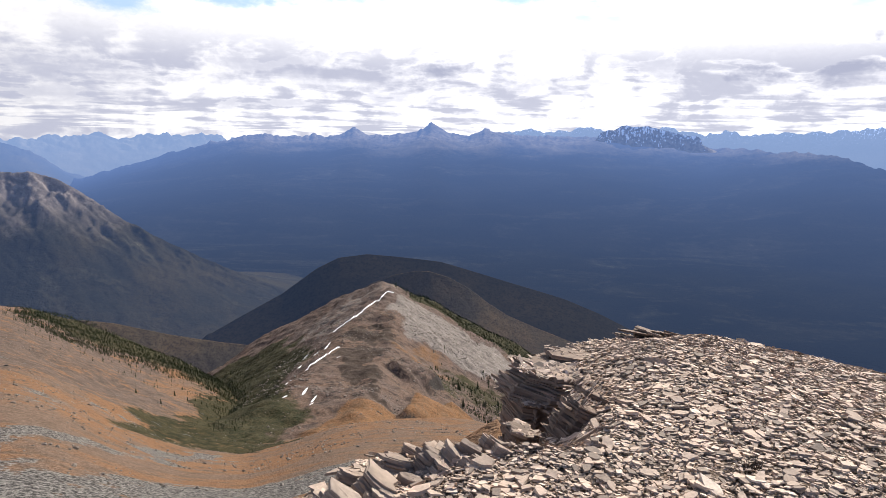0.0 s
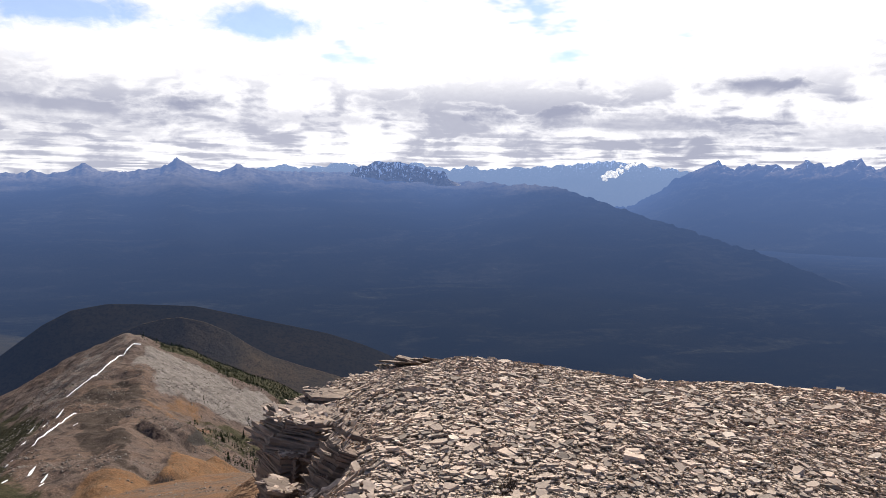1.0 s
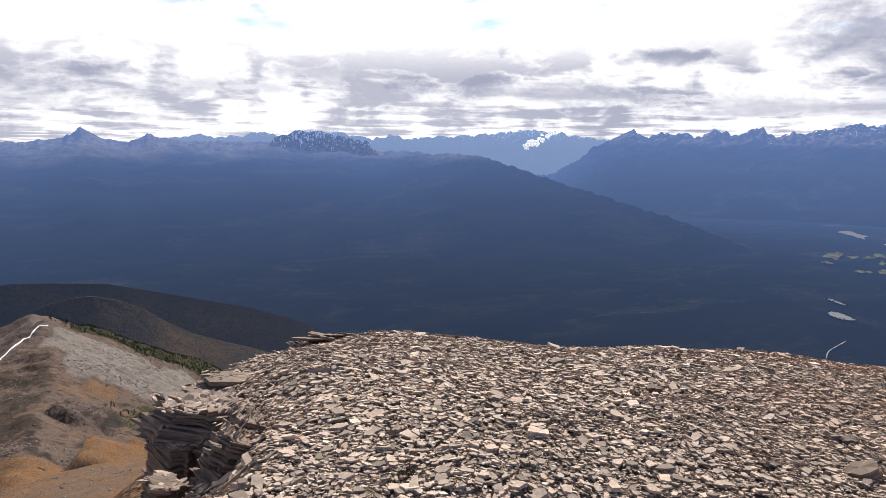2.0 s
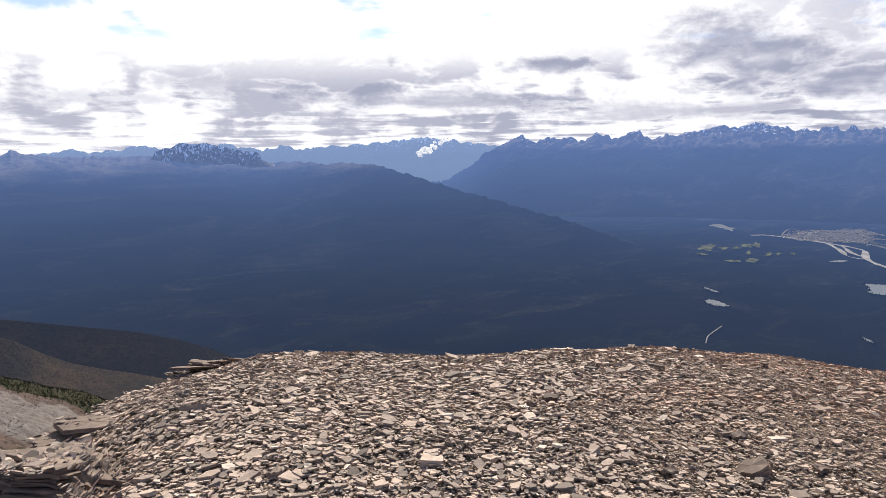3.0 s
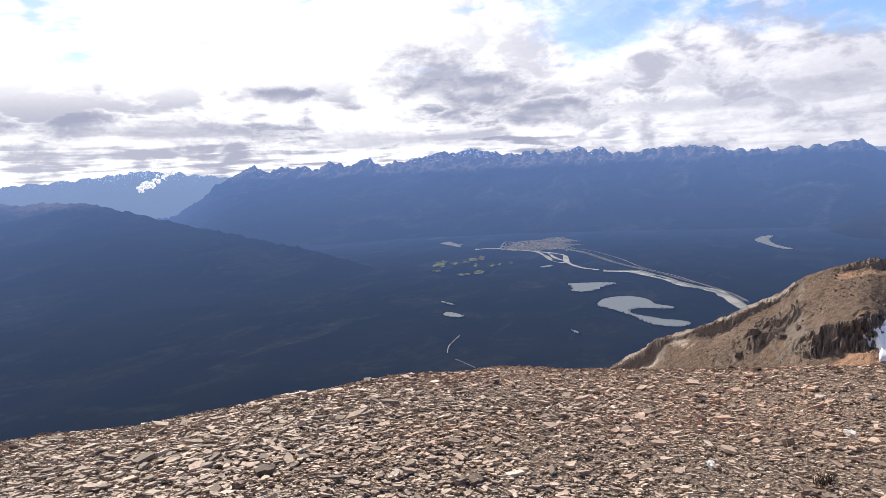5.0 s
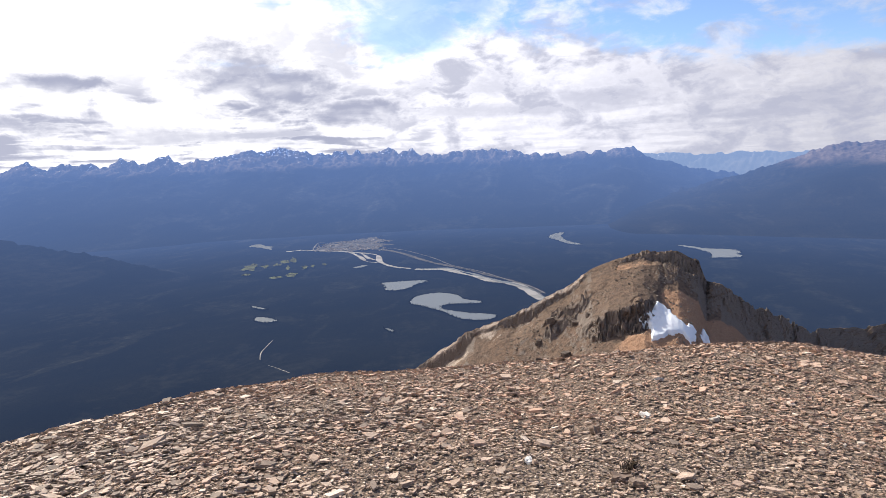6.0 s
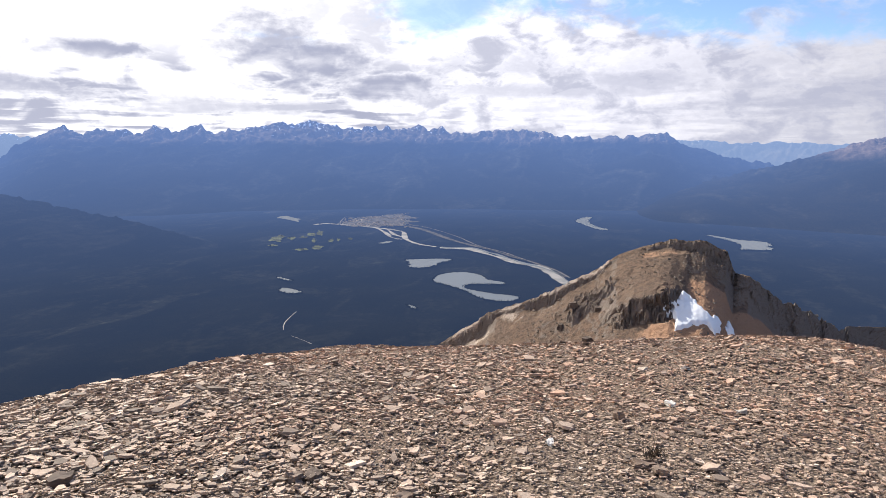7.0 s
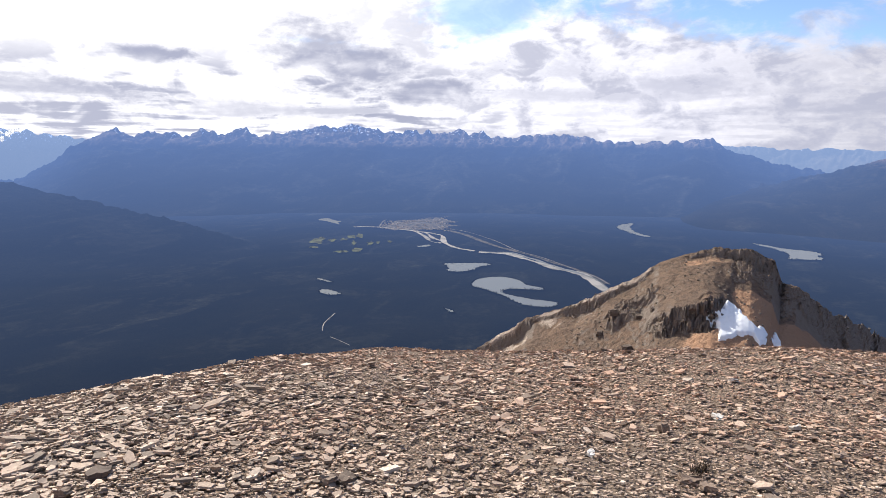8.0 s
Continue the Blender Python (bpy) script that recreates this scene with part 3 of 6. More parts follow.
def spine_land(spine, left, right, reach, cell):
    """A ridge: crest points (bearing, height in degrees, distance) and the fall to either side. Returns the grids of x, y, z, the signed way off the crest and the place along it."""
    pts = np.array([(*(toward(b, 0) * d)[:2], EYE_HEIGHT + d * math.tan(radians(h))) for b, h, d in spine])
    low, high = pts[:, :2].min(0) - reach, pts[:, :2].max(0) + reach
    X, Y = np.meshgrid(np.arange(low[0], high[0], cell), np.arange(low[1], high[1], cell))
    Z, off, along = np.full(X.shape, -1e9), np.zeros(X.shape), np.zeros(X.shape)
    for k, (a, b) in enumerate(zip(pts[:-1], pts[1:])):
        d = b - a
        t = np.clip(((X - a[0]) * d[0] + (Y - a[1]) * d[1]) / (d[0] ** 2 + d[1] ** 2), 0, 1)
        ox, oy = X - a[0] - t * d[0], Y - a[1] - t * d[1]
        way = np.hypot(ox, oy)
        side = np.sign(ox * d[1] - oy * d[0])
        z = a[2] + t * d[2] - np.sqrt(way**2 + (2 * cell) ** 2) * np.where(side < 0, left, right)
        best = z > Z
        Z, off, along = np.where(best, z, Z), np.where(best, way * side, off), np.where(best, k + t, along)
    return X, Y, Z, off, along


def cover_material(name, base, scree, turf, rock, scale=1.0, bump=0.6):
    """Stony ground with scree and turf where they grow, and bare dark rock where it is steep."""
    m, n = material(name)
    place = n("ShaderNodeNewGeometry").outputs["Position"]
    big, mid = n.noise(place, 0.03 * scale, 5.0, 0.6, 0.5), n.noise(place, 0.22 * scale, 6.0, 0.65)
    small = n.noise(place, 1.6 * scale, 4.0, 0.7)
    rag = n.math("ADD", n.math("SUBTRACT", n.math("ADD", big, mid), 1.0), n.math("MULTIPLY", n.math("SUBTRACT", small, 0.5), 0.4))
    colour = n.mix(n.step(big, 0.38, 0.62), base[0], base[1])
    colour = n.mix(n.step(n.math("ADD", mid, n.math("MULTIPLY", n.math("SUBTRACT", small, 0.5), 0.3)), 0.50, 0.60), colour, base[2])
    steep = n.math("ADD", slope(n), n.math("MULTIPLY", n.math("SUBTRACT", mid, 0.5), 0.25))
    colour = n.mix(n.step(steep, 0.70, 0.60), colour, n.mix(small, rock, tuple(c * 0.5 for c in rock)))
    for key, tones in (("scree", scree), ("turf", turf), ("rust", ((0.205, 0.108, 0.052), (0.145, 0.088, 0.052))), ("dark", ((0.082, 0.060, 0.046), (0.048, 0.036, 0.029)))):
        amount = n("ShaderNodeAttribute", props={"attribute_name": key}).outputs["Fac"]
        tone = n.mix(n.step(n.math("ADD", mid, n.math("MULTIPLY", small, 0.5)), 0.6, 0.95), tones[0], tones[1])
        colour = n.mix(n.step(n.math("ADD", amount, rag), 0.40, 0.66), colour, tone)
    speck = n.mix(n.step(small, 0.32, 0.70), (0.5, 0.5, 0.5), (1.45, 1.45, 1.45))
    colour = n.mix(0.8, colour, speck, "MULTIPLY")
    finish(n, colour, 0.95, n.math("ADD", mid, n.math("MULTIPLY", small, 0.35)), 0.8, bump, None, 0.05)
    return m


# The bare ridge below the summit: its spine comes from the far peak towards the saddle.
RIDGE = [(-6.4, -14.2, 720), (-5.3, -12.2, 600), (-4.7, -14.4, 510), (-4.4, -18.0, 400), (-6.0, -21.0, 300), (-7.5, -24.0, 215)]
MAT_RIDGE = cover_material("ridge ground", ((0.128, 0.094, 0.077), (0.148, 0.098, 0.071), (0.072, 0.053, 0.043)), ((0.24, 0.205, 0.178), (0.135, 0.112, 0.096)), ((0.034, 0.034, 0.018), (0.062, 0.052, 0.028)), (0.085, 0.072, 0.062), 1.0, 1.2)
SPUR = [(-4.7, -14.5, 510), (-8.2, -16.3, 430), (-10.7, -19.4, 340), (-14.0, -22.5, 265), (-19.0, -24.1, 225), (-26.0, -24.3, 205)]
X, Y, Z, off, along = spine_land(RIDGE, 0.62, 0.62, 180, 1.9)
pts = [(*(toward(b, 0) * d)[:2], EYE_HEIGHT + d * math.tan(radians(h))) for b, h, d in SPUR]
spur = np.full(X.shape, -1e9)
for a, b in zip(pts[:-1], pts[1:]):
    dx, dy = b[0] - a[0], b[1] - a[1]
    t = np.clip(((X - a[0]) * dx + (Y - a[1]) * dy) / (dx * dx + dy * dy), 0, 1)
    way = np.hypot(X - a[0] - t * dx, Y - a[1] - t * dy)
    z = a[2] + t * (b[2] - a[2]) - np.sqrt(way**2 + 25) * 0.55
    spur = np.maximum(spur, z)
Z = np.maximum(Z, spur) + 9 * np.clip(1 - np.abs(Z - spur) / 36, 0, 1) ** 2
rag = fbm(X * 0.09, Y * 0.09, 4, 59)
bench = zone(X, Y, [(-15, 246), (-4, 254), (6, 263), (22, 266), (36, 300), (4, 310), (-12, 285)], 3.0)
hollow = zone(X, Y, [(-17, 243), (-3, 250), (8, 259), (18, 254), (8, 232), (-10, 226)], 3.5)
upper = zone(X, Y, [(-27, 322), (-17, 318), (-6, 324), (2, 336), (-4, 352), (-22, 342)], 1.5)
upper_low = zone(X, Y, [(-28, 318), (-16, 313), (-4, 319), (-8, 300), (-22, 304)], 4)
Z = Z + bench * (4.5 + 2.0 * rag) - 5 * hollow + upper * (3.5 + 2 * rag) - 1.2 * upper_low
Z = Z + 3.5 * fbm(X * 0.018, Y * 0.018, 5, 51) + 1.3 * (ridged(X * 0.03, Y * 0.014, 5, 53) - 0.6) * smooth(5, 40, np.abs(off)) + 0.9 * fbm(X * 0.16, Y * 0.16, 3, 54) + 0.6 * (ridged(X * 0.1, Y * 0.05, 3, 56) - 0.6)
RIDGE_SHAPE = X.shape
ridge = tagged(sheet("ridge", X, Y, Z, MAT_RIDGE), "bare grey and brown scree ridge with snow streaks", "ridge", kind="structure")
wild = fbm(X * 0.05, Y * 0.03, 4, 57)
wx, wy = X + 7 * wild, Y + 14 * fbm(X * 0.04, Y * 0.02, 3, 58)
scree = zone(wx, wy, [(-50, 465), (-37, 500), (-19, 520), (9, 525), (35, 512), (70, 480), (75, 420), (35, 414), (19, 416), (4, 412), (-16, 424), (-36, 440)], 8)
pale = zone(wx, wy, [(-110, 580), (-130, 505), (-80, 385), (-66, 412), (-44, 486), (-30, 600), (-60, 640)], 12)
attribute(ridge, "scree", np.maximum(scree * 0.95, pale * 0.5))
olive = zone(wx, wy, [(-4, 386), (23, 412), (50, 412), (60, 350), (24, 340), (3, 328), (-5, 330)], 5)
right = zone(wx, wy, [(-40, 640), (-28, 585), (-6, 548), (12, 544), (38, 532), (75, 490), (200, 420), (200, 700)], 5)
left = zone(wx, wy, [(-260, 560), (-140, 545), (-84, 408), (-84, 346), (-58, 238), (-50, 185), (-260, 150)], 12)
attribute(ridge, "turf", np.maximum(np.maximum(olive * 0.6, right * 0.85), left * 0.95))
front = zone(wx, wy, [(-50, 210), (-42, 255), (-16, 262), (-12, 246), (8, 262), (60, 300), (60, 180), (-50, 180)], 6)
flank = zone(wx, wy, [(-34, 402), (-15, 414), (6, 414), (4, 370), (-8, 335), (-26, 352)], 6)
attribute(ridge, "rust", np.maximum(np.maximum(front, bench) * 0.9, flank * 0.55))
heath = zone(wx, wy, [(-60, 315), (-62, 357), (-58, 402), (-50, 432), (-32, 415), (-24, 341), (-30, 290), (-18, 262), (-40, 262)], 8)
attribute(ridge, "dark", heath * np.clip(0.45 + 1.3 * fbm(X * 0.09, Y * 0.05, 3, 55), 0, 0.9) + 0.35 * np.maximum(hollow, upper_low) * smooth(0.0, 0.3, rag + 0.2))

# The rocky knoll across the saddle.
KNOLL = [(69, -19.5, 170), (73, -17.0, 164), (76.9, -14.6, 158), (80, -13.6, 154), (81.9, -12.75, 152), (83.9, -11.7, 151), (85.9, -10.75, 150), (87.8, -9.35, 150), (89.7, -8.6, 150), (92.1, -7.85, 150), (94.8, -7.92, 150), (95.7, -8.4, 150), (96.4, -8.7, 151), (97.0, -10.3, 152), (98.1, -10.5, 154), (98.9, -11.0, 156), (100.2, -11.9, 161), (101.9, -12.25, 167), (103.1, -12.85, 173), (104.2, -13.6, 180), (106.7, -13.4, 203), (108.6, -13.1, 215), (112, -12.0, 235), (128, -11, 260)]
MAT_KNOLL = cover_material("knoll ground", ((0.172, 0.122, 0.091), (0.190, 0.129, 0.092), (0.118, 0.087, 0.068)), ((0.50, 0.41, 0.33), (0.36, 0.285, 0.23)), ((0.40, 0.235, 0.146), (0.35, 0.216, 0.140)), (0.29, 0.235, 0.195), 5.0, 0.35)
KNOLL_LINE = np.array(KNOLL)


def cells(x, y, seed):
    """Broken blocks: a height from -1 to 1 for the nearest of many strewn points."""
    xi, yi = np.floor(x), np.floor(y)
    best, value = np.full(np.shape(x), 1e9), np.zeros(np.shape(x))
    for dx in (-1, 0, 1):
        for dy in (-1, 0, 1):
            a, b = xi + dx, yi + dy
            px, py = a + 0.5 + 0.45 * value_noise(a * 7.13 + 0.5, b * 5.31 + 0.5, seed), b + 0.5 + 0.45 * value_noise(a * 6.37 + 0.5, b * 8.11 + 0.5, seed + 1)
            d = (x - px) ** 2 + (y - py) ** 2
            near = d < best
            best, value = np.where(near, d, best), np.where(near, value_noise(a * 9.7 + 0.5, b * 4.3 + 0.5, seed + 2) + 0.5 * ((x - px) * 0.7 + (y - py) * 0.4), value)
    return value


def knoll_land(x, y):
    """The knoll's height, and its zones: rock, pale scree, rust-brown talus, dark cliff."""
    b, r = np.degrees(np.arctan2(x, y)), np.hypot(x, y)
    way = np.interp(b, KNOLL_LINE[:, 0], KNOLL_LINE[:, 2])
    top = EYE_HEIGHT + way * np.tan(np.radians(np.interp(b, KNOLL_LINE[:, 0], KNOLL_LINE[:, 1])))
    off = way - r
    rag, fine, tiny = fbm(x * 0.07, y * 0.07, 3, 66), fbm(x * 0.3, y * 0.3, 4, 69, 0.6), fbm(x * 1.1, y * 1.1, 3, 72, 0.6)
    edge = 1.3 * rag + 0.6 * fine + 0.12 * tiny
    buttress = 0.8 * (ridged(b * 0.7 + 0.3 * rag, off * 0.10, 3, 75, 0.45) - 0.66)
    fall = np.interp(b, [70, 82, 88, 97.5, 101, 128], [0.56, 0.56, 0.51, 0.51, 0.56, 0.60])
    z = top - np.where(off > 0, fall * off, -0.85 * off)
    # The great cliff: a bulge of the slope, broken off below, that climbs towards the brow.
    line = np.interp(b, [86.5, 88.5, 91, 92.6, 94], [16.0, 19.4, 20.2, 18.6, 16.0]) + edge + 1.5 * buttress + 0.6 * cells(x * 0.5, y * 0.5 + 0.3 * fine, 76)
    tall = np.interp(b + 0.25 * fine, [86.4, 88.0, 89.2, 91.6, 92.9, 93.6], [0, 2.2, 3.7, 3.7, 1.5, 0])
    has = smooth(86.4, 87.6, b) * smooth(93.6, 92.8, b)
    z = z + tall * np.clip(off / line, 0, 1) ** 1.4 * (1 - 0.55 * smooth(line, line + 0.7, off) - 0.45 * smooth(line + 1.1 + 0.8 * tiny, line + 1.8 + 0.8 * tiny, off))
    # A band of broken rock under the cap, with its shade put into the colour.
    band = smooth(92.6, 93.6, b) * smooth(98, 97, b) * smooth(1.5, 3.0, off) * smooth(10.0, 7.0, off + 1.5 * rag + fine)
    z = z + band * 0.6 * (0.5 + cells(x * 0.4, y * 0.4, 77))
    # The dark cap along the crest, tallest where the crest breaks off.
    cap_line = 0.7 + 0.5 * edge + 0.6 * buttress
    cap = np.interp(b, [89.3, 90.5, 92, 93.2, 95.4, 96.6, 97.4], [0, 0.5, 0.9, 1.6, 3.2, 3.6, 0])
    z = z - cap * smooth(cap_line, cap_line + 0.9, off) + 0.22 * cap * np.clip(off - cap_line - 0.9, 0, 3.6)
    # The pale rib along the lower crest.
    rib_line = 0.9 + 0.5 * rag + 0.3 * fine
    rib = np.interp(b, [70, 72, 74, 77, 80, 83, 86, 88.6], [1.3, 1.7, 2.0, 2.2, 1.8, 1.4, 1.0, 0.0]) * np.clip(0.9 + 0.8 * fbm(b * 0.28, b * 0 + 3, 2, 78), 0.3, 1.4)
    z = z - rib * smooth(rib_line, rib_line + 0.5, off) + rib * smooth(2.5, 9.0, off)
    # Knobs of dark rock on the near slope.
    knob = smooth(82.4, 83.6, b + 0.5 * rag) * smooth(88.2, 86.8, b) * smooth(5.5, 7.5, off + 1.5 * fine) * smooth(13.5, 11, off + 1.5 * rag)
    knob = knob * smooth(-0.05, 0.25, fine + 0.25 * rag + 0.12)
    z = z + knob * (1.0 + 1.3 * cells(x * 0.55, y * 0.55, 80))
    # Broken ribs down the far shoulder.
    shoulder = smooth(96.4, 97.4, b + 0.4 * rag) * smooth(2.0, -2.0, np.abs(off) + 2.5 * rag + fine - np.interp(b, [96.4, 97.5, 99, 101, 103, 106], [1.5, 4, 8, 13.5, 21, 26]))
    wall = has * smooth(line - 0.7, line, off) * smooth(line + 3.2, line + 2.2, off) * smooth(0.6, 2.0, tall)
    lid = smooth(0.3, 0.9, cap) * smooth(cap_line + 3.0, cap_line + 1.6, off) * smooth(-3, -1, off)
    low_rib = smooth(0.2, 0.7, rib) * smooth(rib_line + 1.1, rib_line + 0.7, off) * smooth(-2.5, -1, off)
    rock = np.clip(wall + lid + low_rib + knob + shoulder + band, 0, 1)
    face = np.clip(wall + 0.55 * lid + 0.5 * low_rib + 0.5 * knob + 0.4 * shoulder + 0.4 * band, 0, 1)
    z = z + rock * (0.30 * cells(x * 0.7, y * 0.7, 82) + 0.16 * cells(x * 1.7 + rag, y * 1.7, 84)) + shoulder * (1.1 * cells(x * 0.22 + 0.4 * fine, y * 0.22, 86) + 0.7 * cells(x * 0.45, y * 0.45 + 0.3 * fine, 87))
    z = z + (1 - rock) * (0.35 * rag + 0.16 * fine + 0.07 * tiny) * smooth(-1, 2, np.abs(off))
    # Nothing stands above the crest line but small rocks on it.
    crest = EYE_HEIGHT + r * np.tan(np.radians(np.interp(b, KNOLL_LINE[:, 0], KNOLL_LINE[:, 1])))
    z = np.minimum(z, crest + 0.10 + 0.22 * rock * cells(x * 0.9, y * 0.9, 90))
    # The pale rib's top edge is toned paler still, for sunlight on it.
    pale = np.maximum(np.interp(b, [70, 78, 85], [0.62, 0.5, 0.2]) * np.clip(0.85 + 0.9 * fine, 0.4, 1.2) * smooth(8.5 + 3 * rag, 2.5, off) * smooth(rib_line + 0.3, rib_line + 0.9, off) * smooth(87, 85, b), low_rib * (0.30 + 0.45 * smooth(rib_line + 0.25, rib_line, off)) * np.clip(0.9 + 1.2 * fine, 0.3, 1.2))
    talus = np.maximum(smooth(22.5, 25, off + 1.6 * rag + 0.5 * fine) * smooth(88.5, 91.5, b + 0.4 * rag), smooth(9.5, 12, off + rag) * smooth(92.8, 94, b)) * smooth(106, 103, b) * 0.85
    tongue = 0.55 * smooth(89, 90, b) * smooth(93.2, 92.2, b) * smooth(cap_line + 1, cap_line + 1.8, off) * smooth(5.5, 3.5, off + fine)
    # On cap and band the dark tone imitates shade on the steep faces.
    dark = np.clip(0.30 * wall + 0.42 * lid + 0.30 * knob + 0.20 * shoulder + 0.34 * band, 0, 0.55)
    return z, off, rock, pale, np.maximum(talus * (1 - rock), tongue), dark, face


def build_knoll():
    bearings = np.radians(np.concatenate([np.arange(67, 82, 0.1), np.arange(82, 100, 0.065), np.arange(100, 106, 0.1), np.arange(106, 129, 0.3)]))
    offs = np.concatenate([np.linspace(-32, -3, 34)[:-1], np.arange(-3, 27, 0.17), np.linspace(27, 50, 30)])
    a, o = np.meshgrid(bearings, offs)
    r = np.interp(np.degrees(a), KNOLL_LINE[:, 0], KNOLL_LINE[:, 2]) - o
    x, y = r * np.sin(a), r * np.cos(a)
    z, off, rock, pale, talus, dark, face = knoll_land(x, y)
    # Broken faces: the rock stands out or back in blocks, level by level.
    u = a * 150.0 + 0.6 * fbm(a * 60, z * 0.4, 3, 91)
    out = face * (0.70 * cells(u * 0.30, z * 0.42, 92) + 0.38 * cells(u * 0.8, z * 0.95, 94) + 0.16 * cells(u * 2.0, z * 2.3, 96))
    x, y = x - out * np.sin(a), y - out * np.cos(a)
    ob = tagged(sheet("knoll", x[::-1], y[::-1], z[::-1], MAT_KNOLL), "brown rocky knoll with dark crags across the saddle", "hill", kind="structure")
    hard = rock[::-1][:-1, :-1] > 0.35
    ob.data.polygons.foreach_set("use_smooth", ~hard.ravel())
    for key, values in (("scree", pale), ("turf", talus), ("dark", dark)):
        attribute(ob, key, values[::-1])


build_knoll()

# ---- the shale of the summit ----


def shale_material(name, tones, layered=False):
    m, n = material(name)
    place = n("ShaderNodeNewGeometry").outputs["Position"]
    one = n("ShaderNodeNewGeometry").outputs["Random Per Island"]
    one = n.math("FRACT", n.math("ADD", one, n("ShaderNodeObjectInfo").outputs["Random"]))
    two = n.math("FRACT", n.math("MULTIPLY", one, 17.31))
    zone = n.noise(place, 0.45, 3.0, 0.5)
    place_x = n("ShaderNodeSeparateXYZ", n.vec("MULTIPLY", place, (0.16, -0.13, 0.0)))
    rust = n.math("ADD", n.math("SUBTRACT", n.math("ADD", place_x.outputs[0], place_x.outputs[1]), 0.30), n.math("MULTIPLY", n.math("SUBTRACT", zone, 0.5), 1.6))
    colour = n.mix(n.step(one, 0.05, 0.85, smooth=False), tones[0], tones[1])
    colour = n.mix(n.step(two, 0.66, 0.80), colour, tones[2])
    colour = n.mix(n.math("MULTIPLY", n.step(rust, 0.0, 0.6), n.step(two, 0.0, 0.75, 0.85, 0.15)), colour, tones[3])
    colour = n.mix(n.step(two, 0.955, 0.96), colour, tones[4])
    if layered:
        local = n("ShaderNodeTexCoord").outputs["Object"]
        lam = n.noise(n.vec("MULTIPLY", local, (3.0, 3.0, 60.0)), 1.0, 5.0, 0.6, 0.2)
        beds = n.step(n.noise(n.vec("MULTIPLY", local, (5.0, 5.0, 34.0)), 1.0, 3.0, 0.6, 0.3), 0.36, 0.64)
        colour = n.mix(n.math("MULTIPLY", beds, 0.75), colour, tones[2])
    else:
        lam = n.noise(place, 60.0, 4.0, 0.6)
    stain = n.noise(place, 9.0, 5.0, 0.65)
    colour = n.mix(n.math("MULTIPLY", n.step(stain, 0.42, 0.7), 0.55), colour, n.mix(0.5, colour, (0.10, 0.085, 0.07)))
    colour = n.mix(n.math("MULTIPLY", n.step(lam, 0.35, 0.68), 0.6 if layered else 0.35), colour, n.mix(0.6, colour, (0.09, 0.075, 0.062)))
    finish(n, colour, 0.78, lam, 0.6, 0.012 if layered else 0.005, None, 0.12)
    return m


TAN = ((0.38, 0.291, 0.226), (0.66, 0.497, 0.380), (0.25, 0.195, 0.153), (0.58, 0.358, 0.248), (0.75, 0.60, 0.47))
MAT_SHALE = shale_material("shale flakes", TAN)
MAT_CRAG = shale_material("dark layered slate", ((0.25, 0.175, 0.130), (0.36, 0.262, 0.195), (0.15, 0.108, 0.084), (0.26, 0.172, 0.122), (0.38, 0.285, 0.215)), True)
MAT_FACE = shale_material("brown rock face", ((0.215, 0.142, 0.098), (0.265, 0.178, 0.125), (0.17, 0.115, 0.083), (0.23, 0.148, 0.098), (0.28, 0.20, 0.145)))
MAT_LEDGE = shale_material("layered slate", ((0.36, 0.27, 0.205), (0.56, 0.435, 0.335), (0.25, 0.19, 0.15), (0.42, 0.30, 0.215), (0.70, 0.59, 0.47)), True)

DIP = np.array([0.05, 0.0])  # the flakes lean with the strata, falling towards +x


def flakes(rng, x, y, size, lift, thick=0.105, lean=0.14, corners=5):
    """Thin split stones: irregular plates lying on the dome. Returns places, top faces and side faces."""
    count = len(x)
    turn = rng.uniform(0, 2 * np.pi, count)
    corner = np.linspace(0, 2 * np.pi, corners + 1)[:-1] + rng.uniform(-0.4, 0.4, (count, corners))
    reach = size[:, None] * rng.uniform(0.65, 1.25, (count, corners))
    stretch = rng.uniform(0.45, 0.9, count)
    u, v = reach * np.cos(corner), reach * np.sin(corner) * stretch[:, None]
    px, py = u * np.cos(turn)[:, None] - v * np.sin(turn)[:, None], u * np.sin(turn)[:, None] + v * np.cos(turn)[:, None]
    level = dome(x, y)
    gx = rng.normal(0, lean, count) - DIP[0] + (dome(x + 0.1, y) - level) / 0.1
    gy = rng.normal(0, lean, count) - DIP[1] + (dome(x, y + 0.1) - level) / 0.1
    h = np.clip(size * thick * rng.uniform(0.6, 1.9, count), 0.002, 0.03)
    plane = px * gx[:, None] + py * gy[:, None]
    zc = level + lift
    top = zc[:, None] + plane + h[:, None] * (0.5 + rng.uniform(-0.15, 0.15, (count, corners)))
    low = zc[:, None] + plane - h[:, None]
    wide = rng.uniform(0.96, 1.1, (count, 1))
    places = np.concatenate([np.stack([x[:, None] + px, y[:, None] + py, top], -1), np.stack([x[:, None] + px * wide, y[:, None] + py * wide, low], -1)], 1)
    first = 2 * corners * np.arange(count)[:, None, None]
    tops = np.arange(corners)[None, None] + first
    sides = np.array([(k, k + corners, (k + 1) % corners + corners, (k + 1) % corners) for k in range(corners)])[None] + first
    return places.reshape(-1, 3), tops.reshape(-1, corners), sides.reshape(-1, 4)


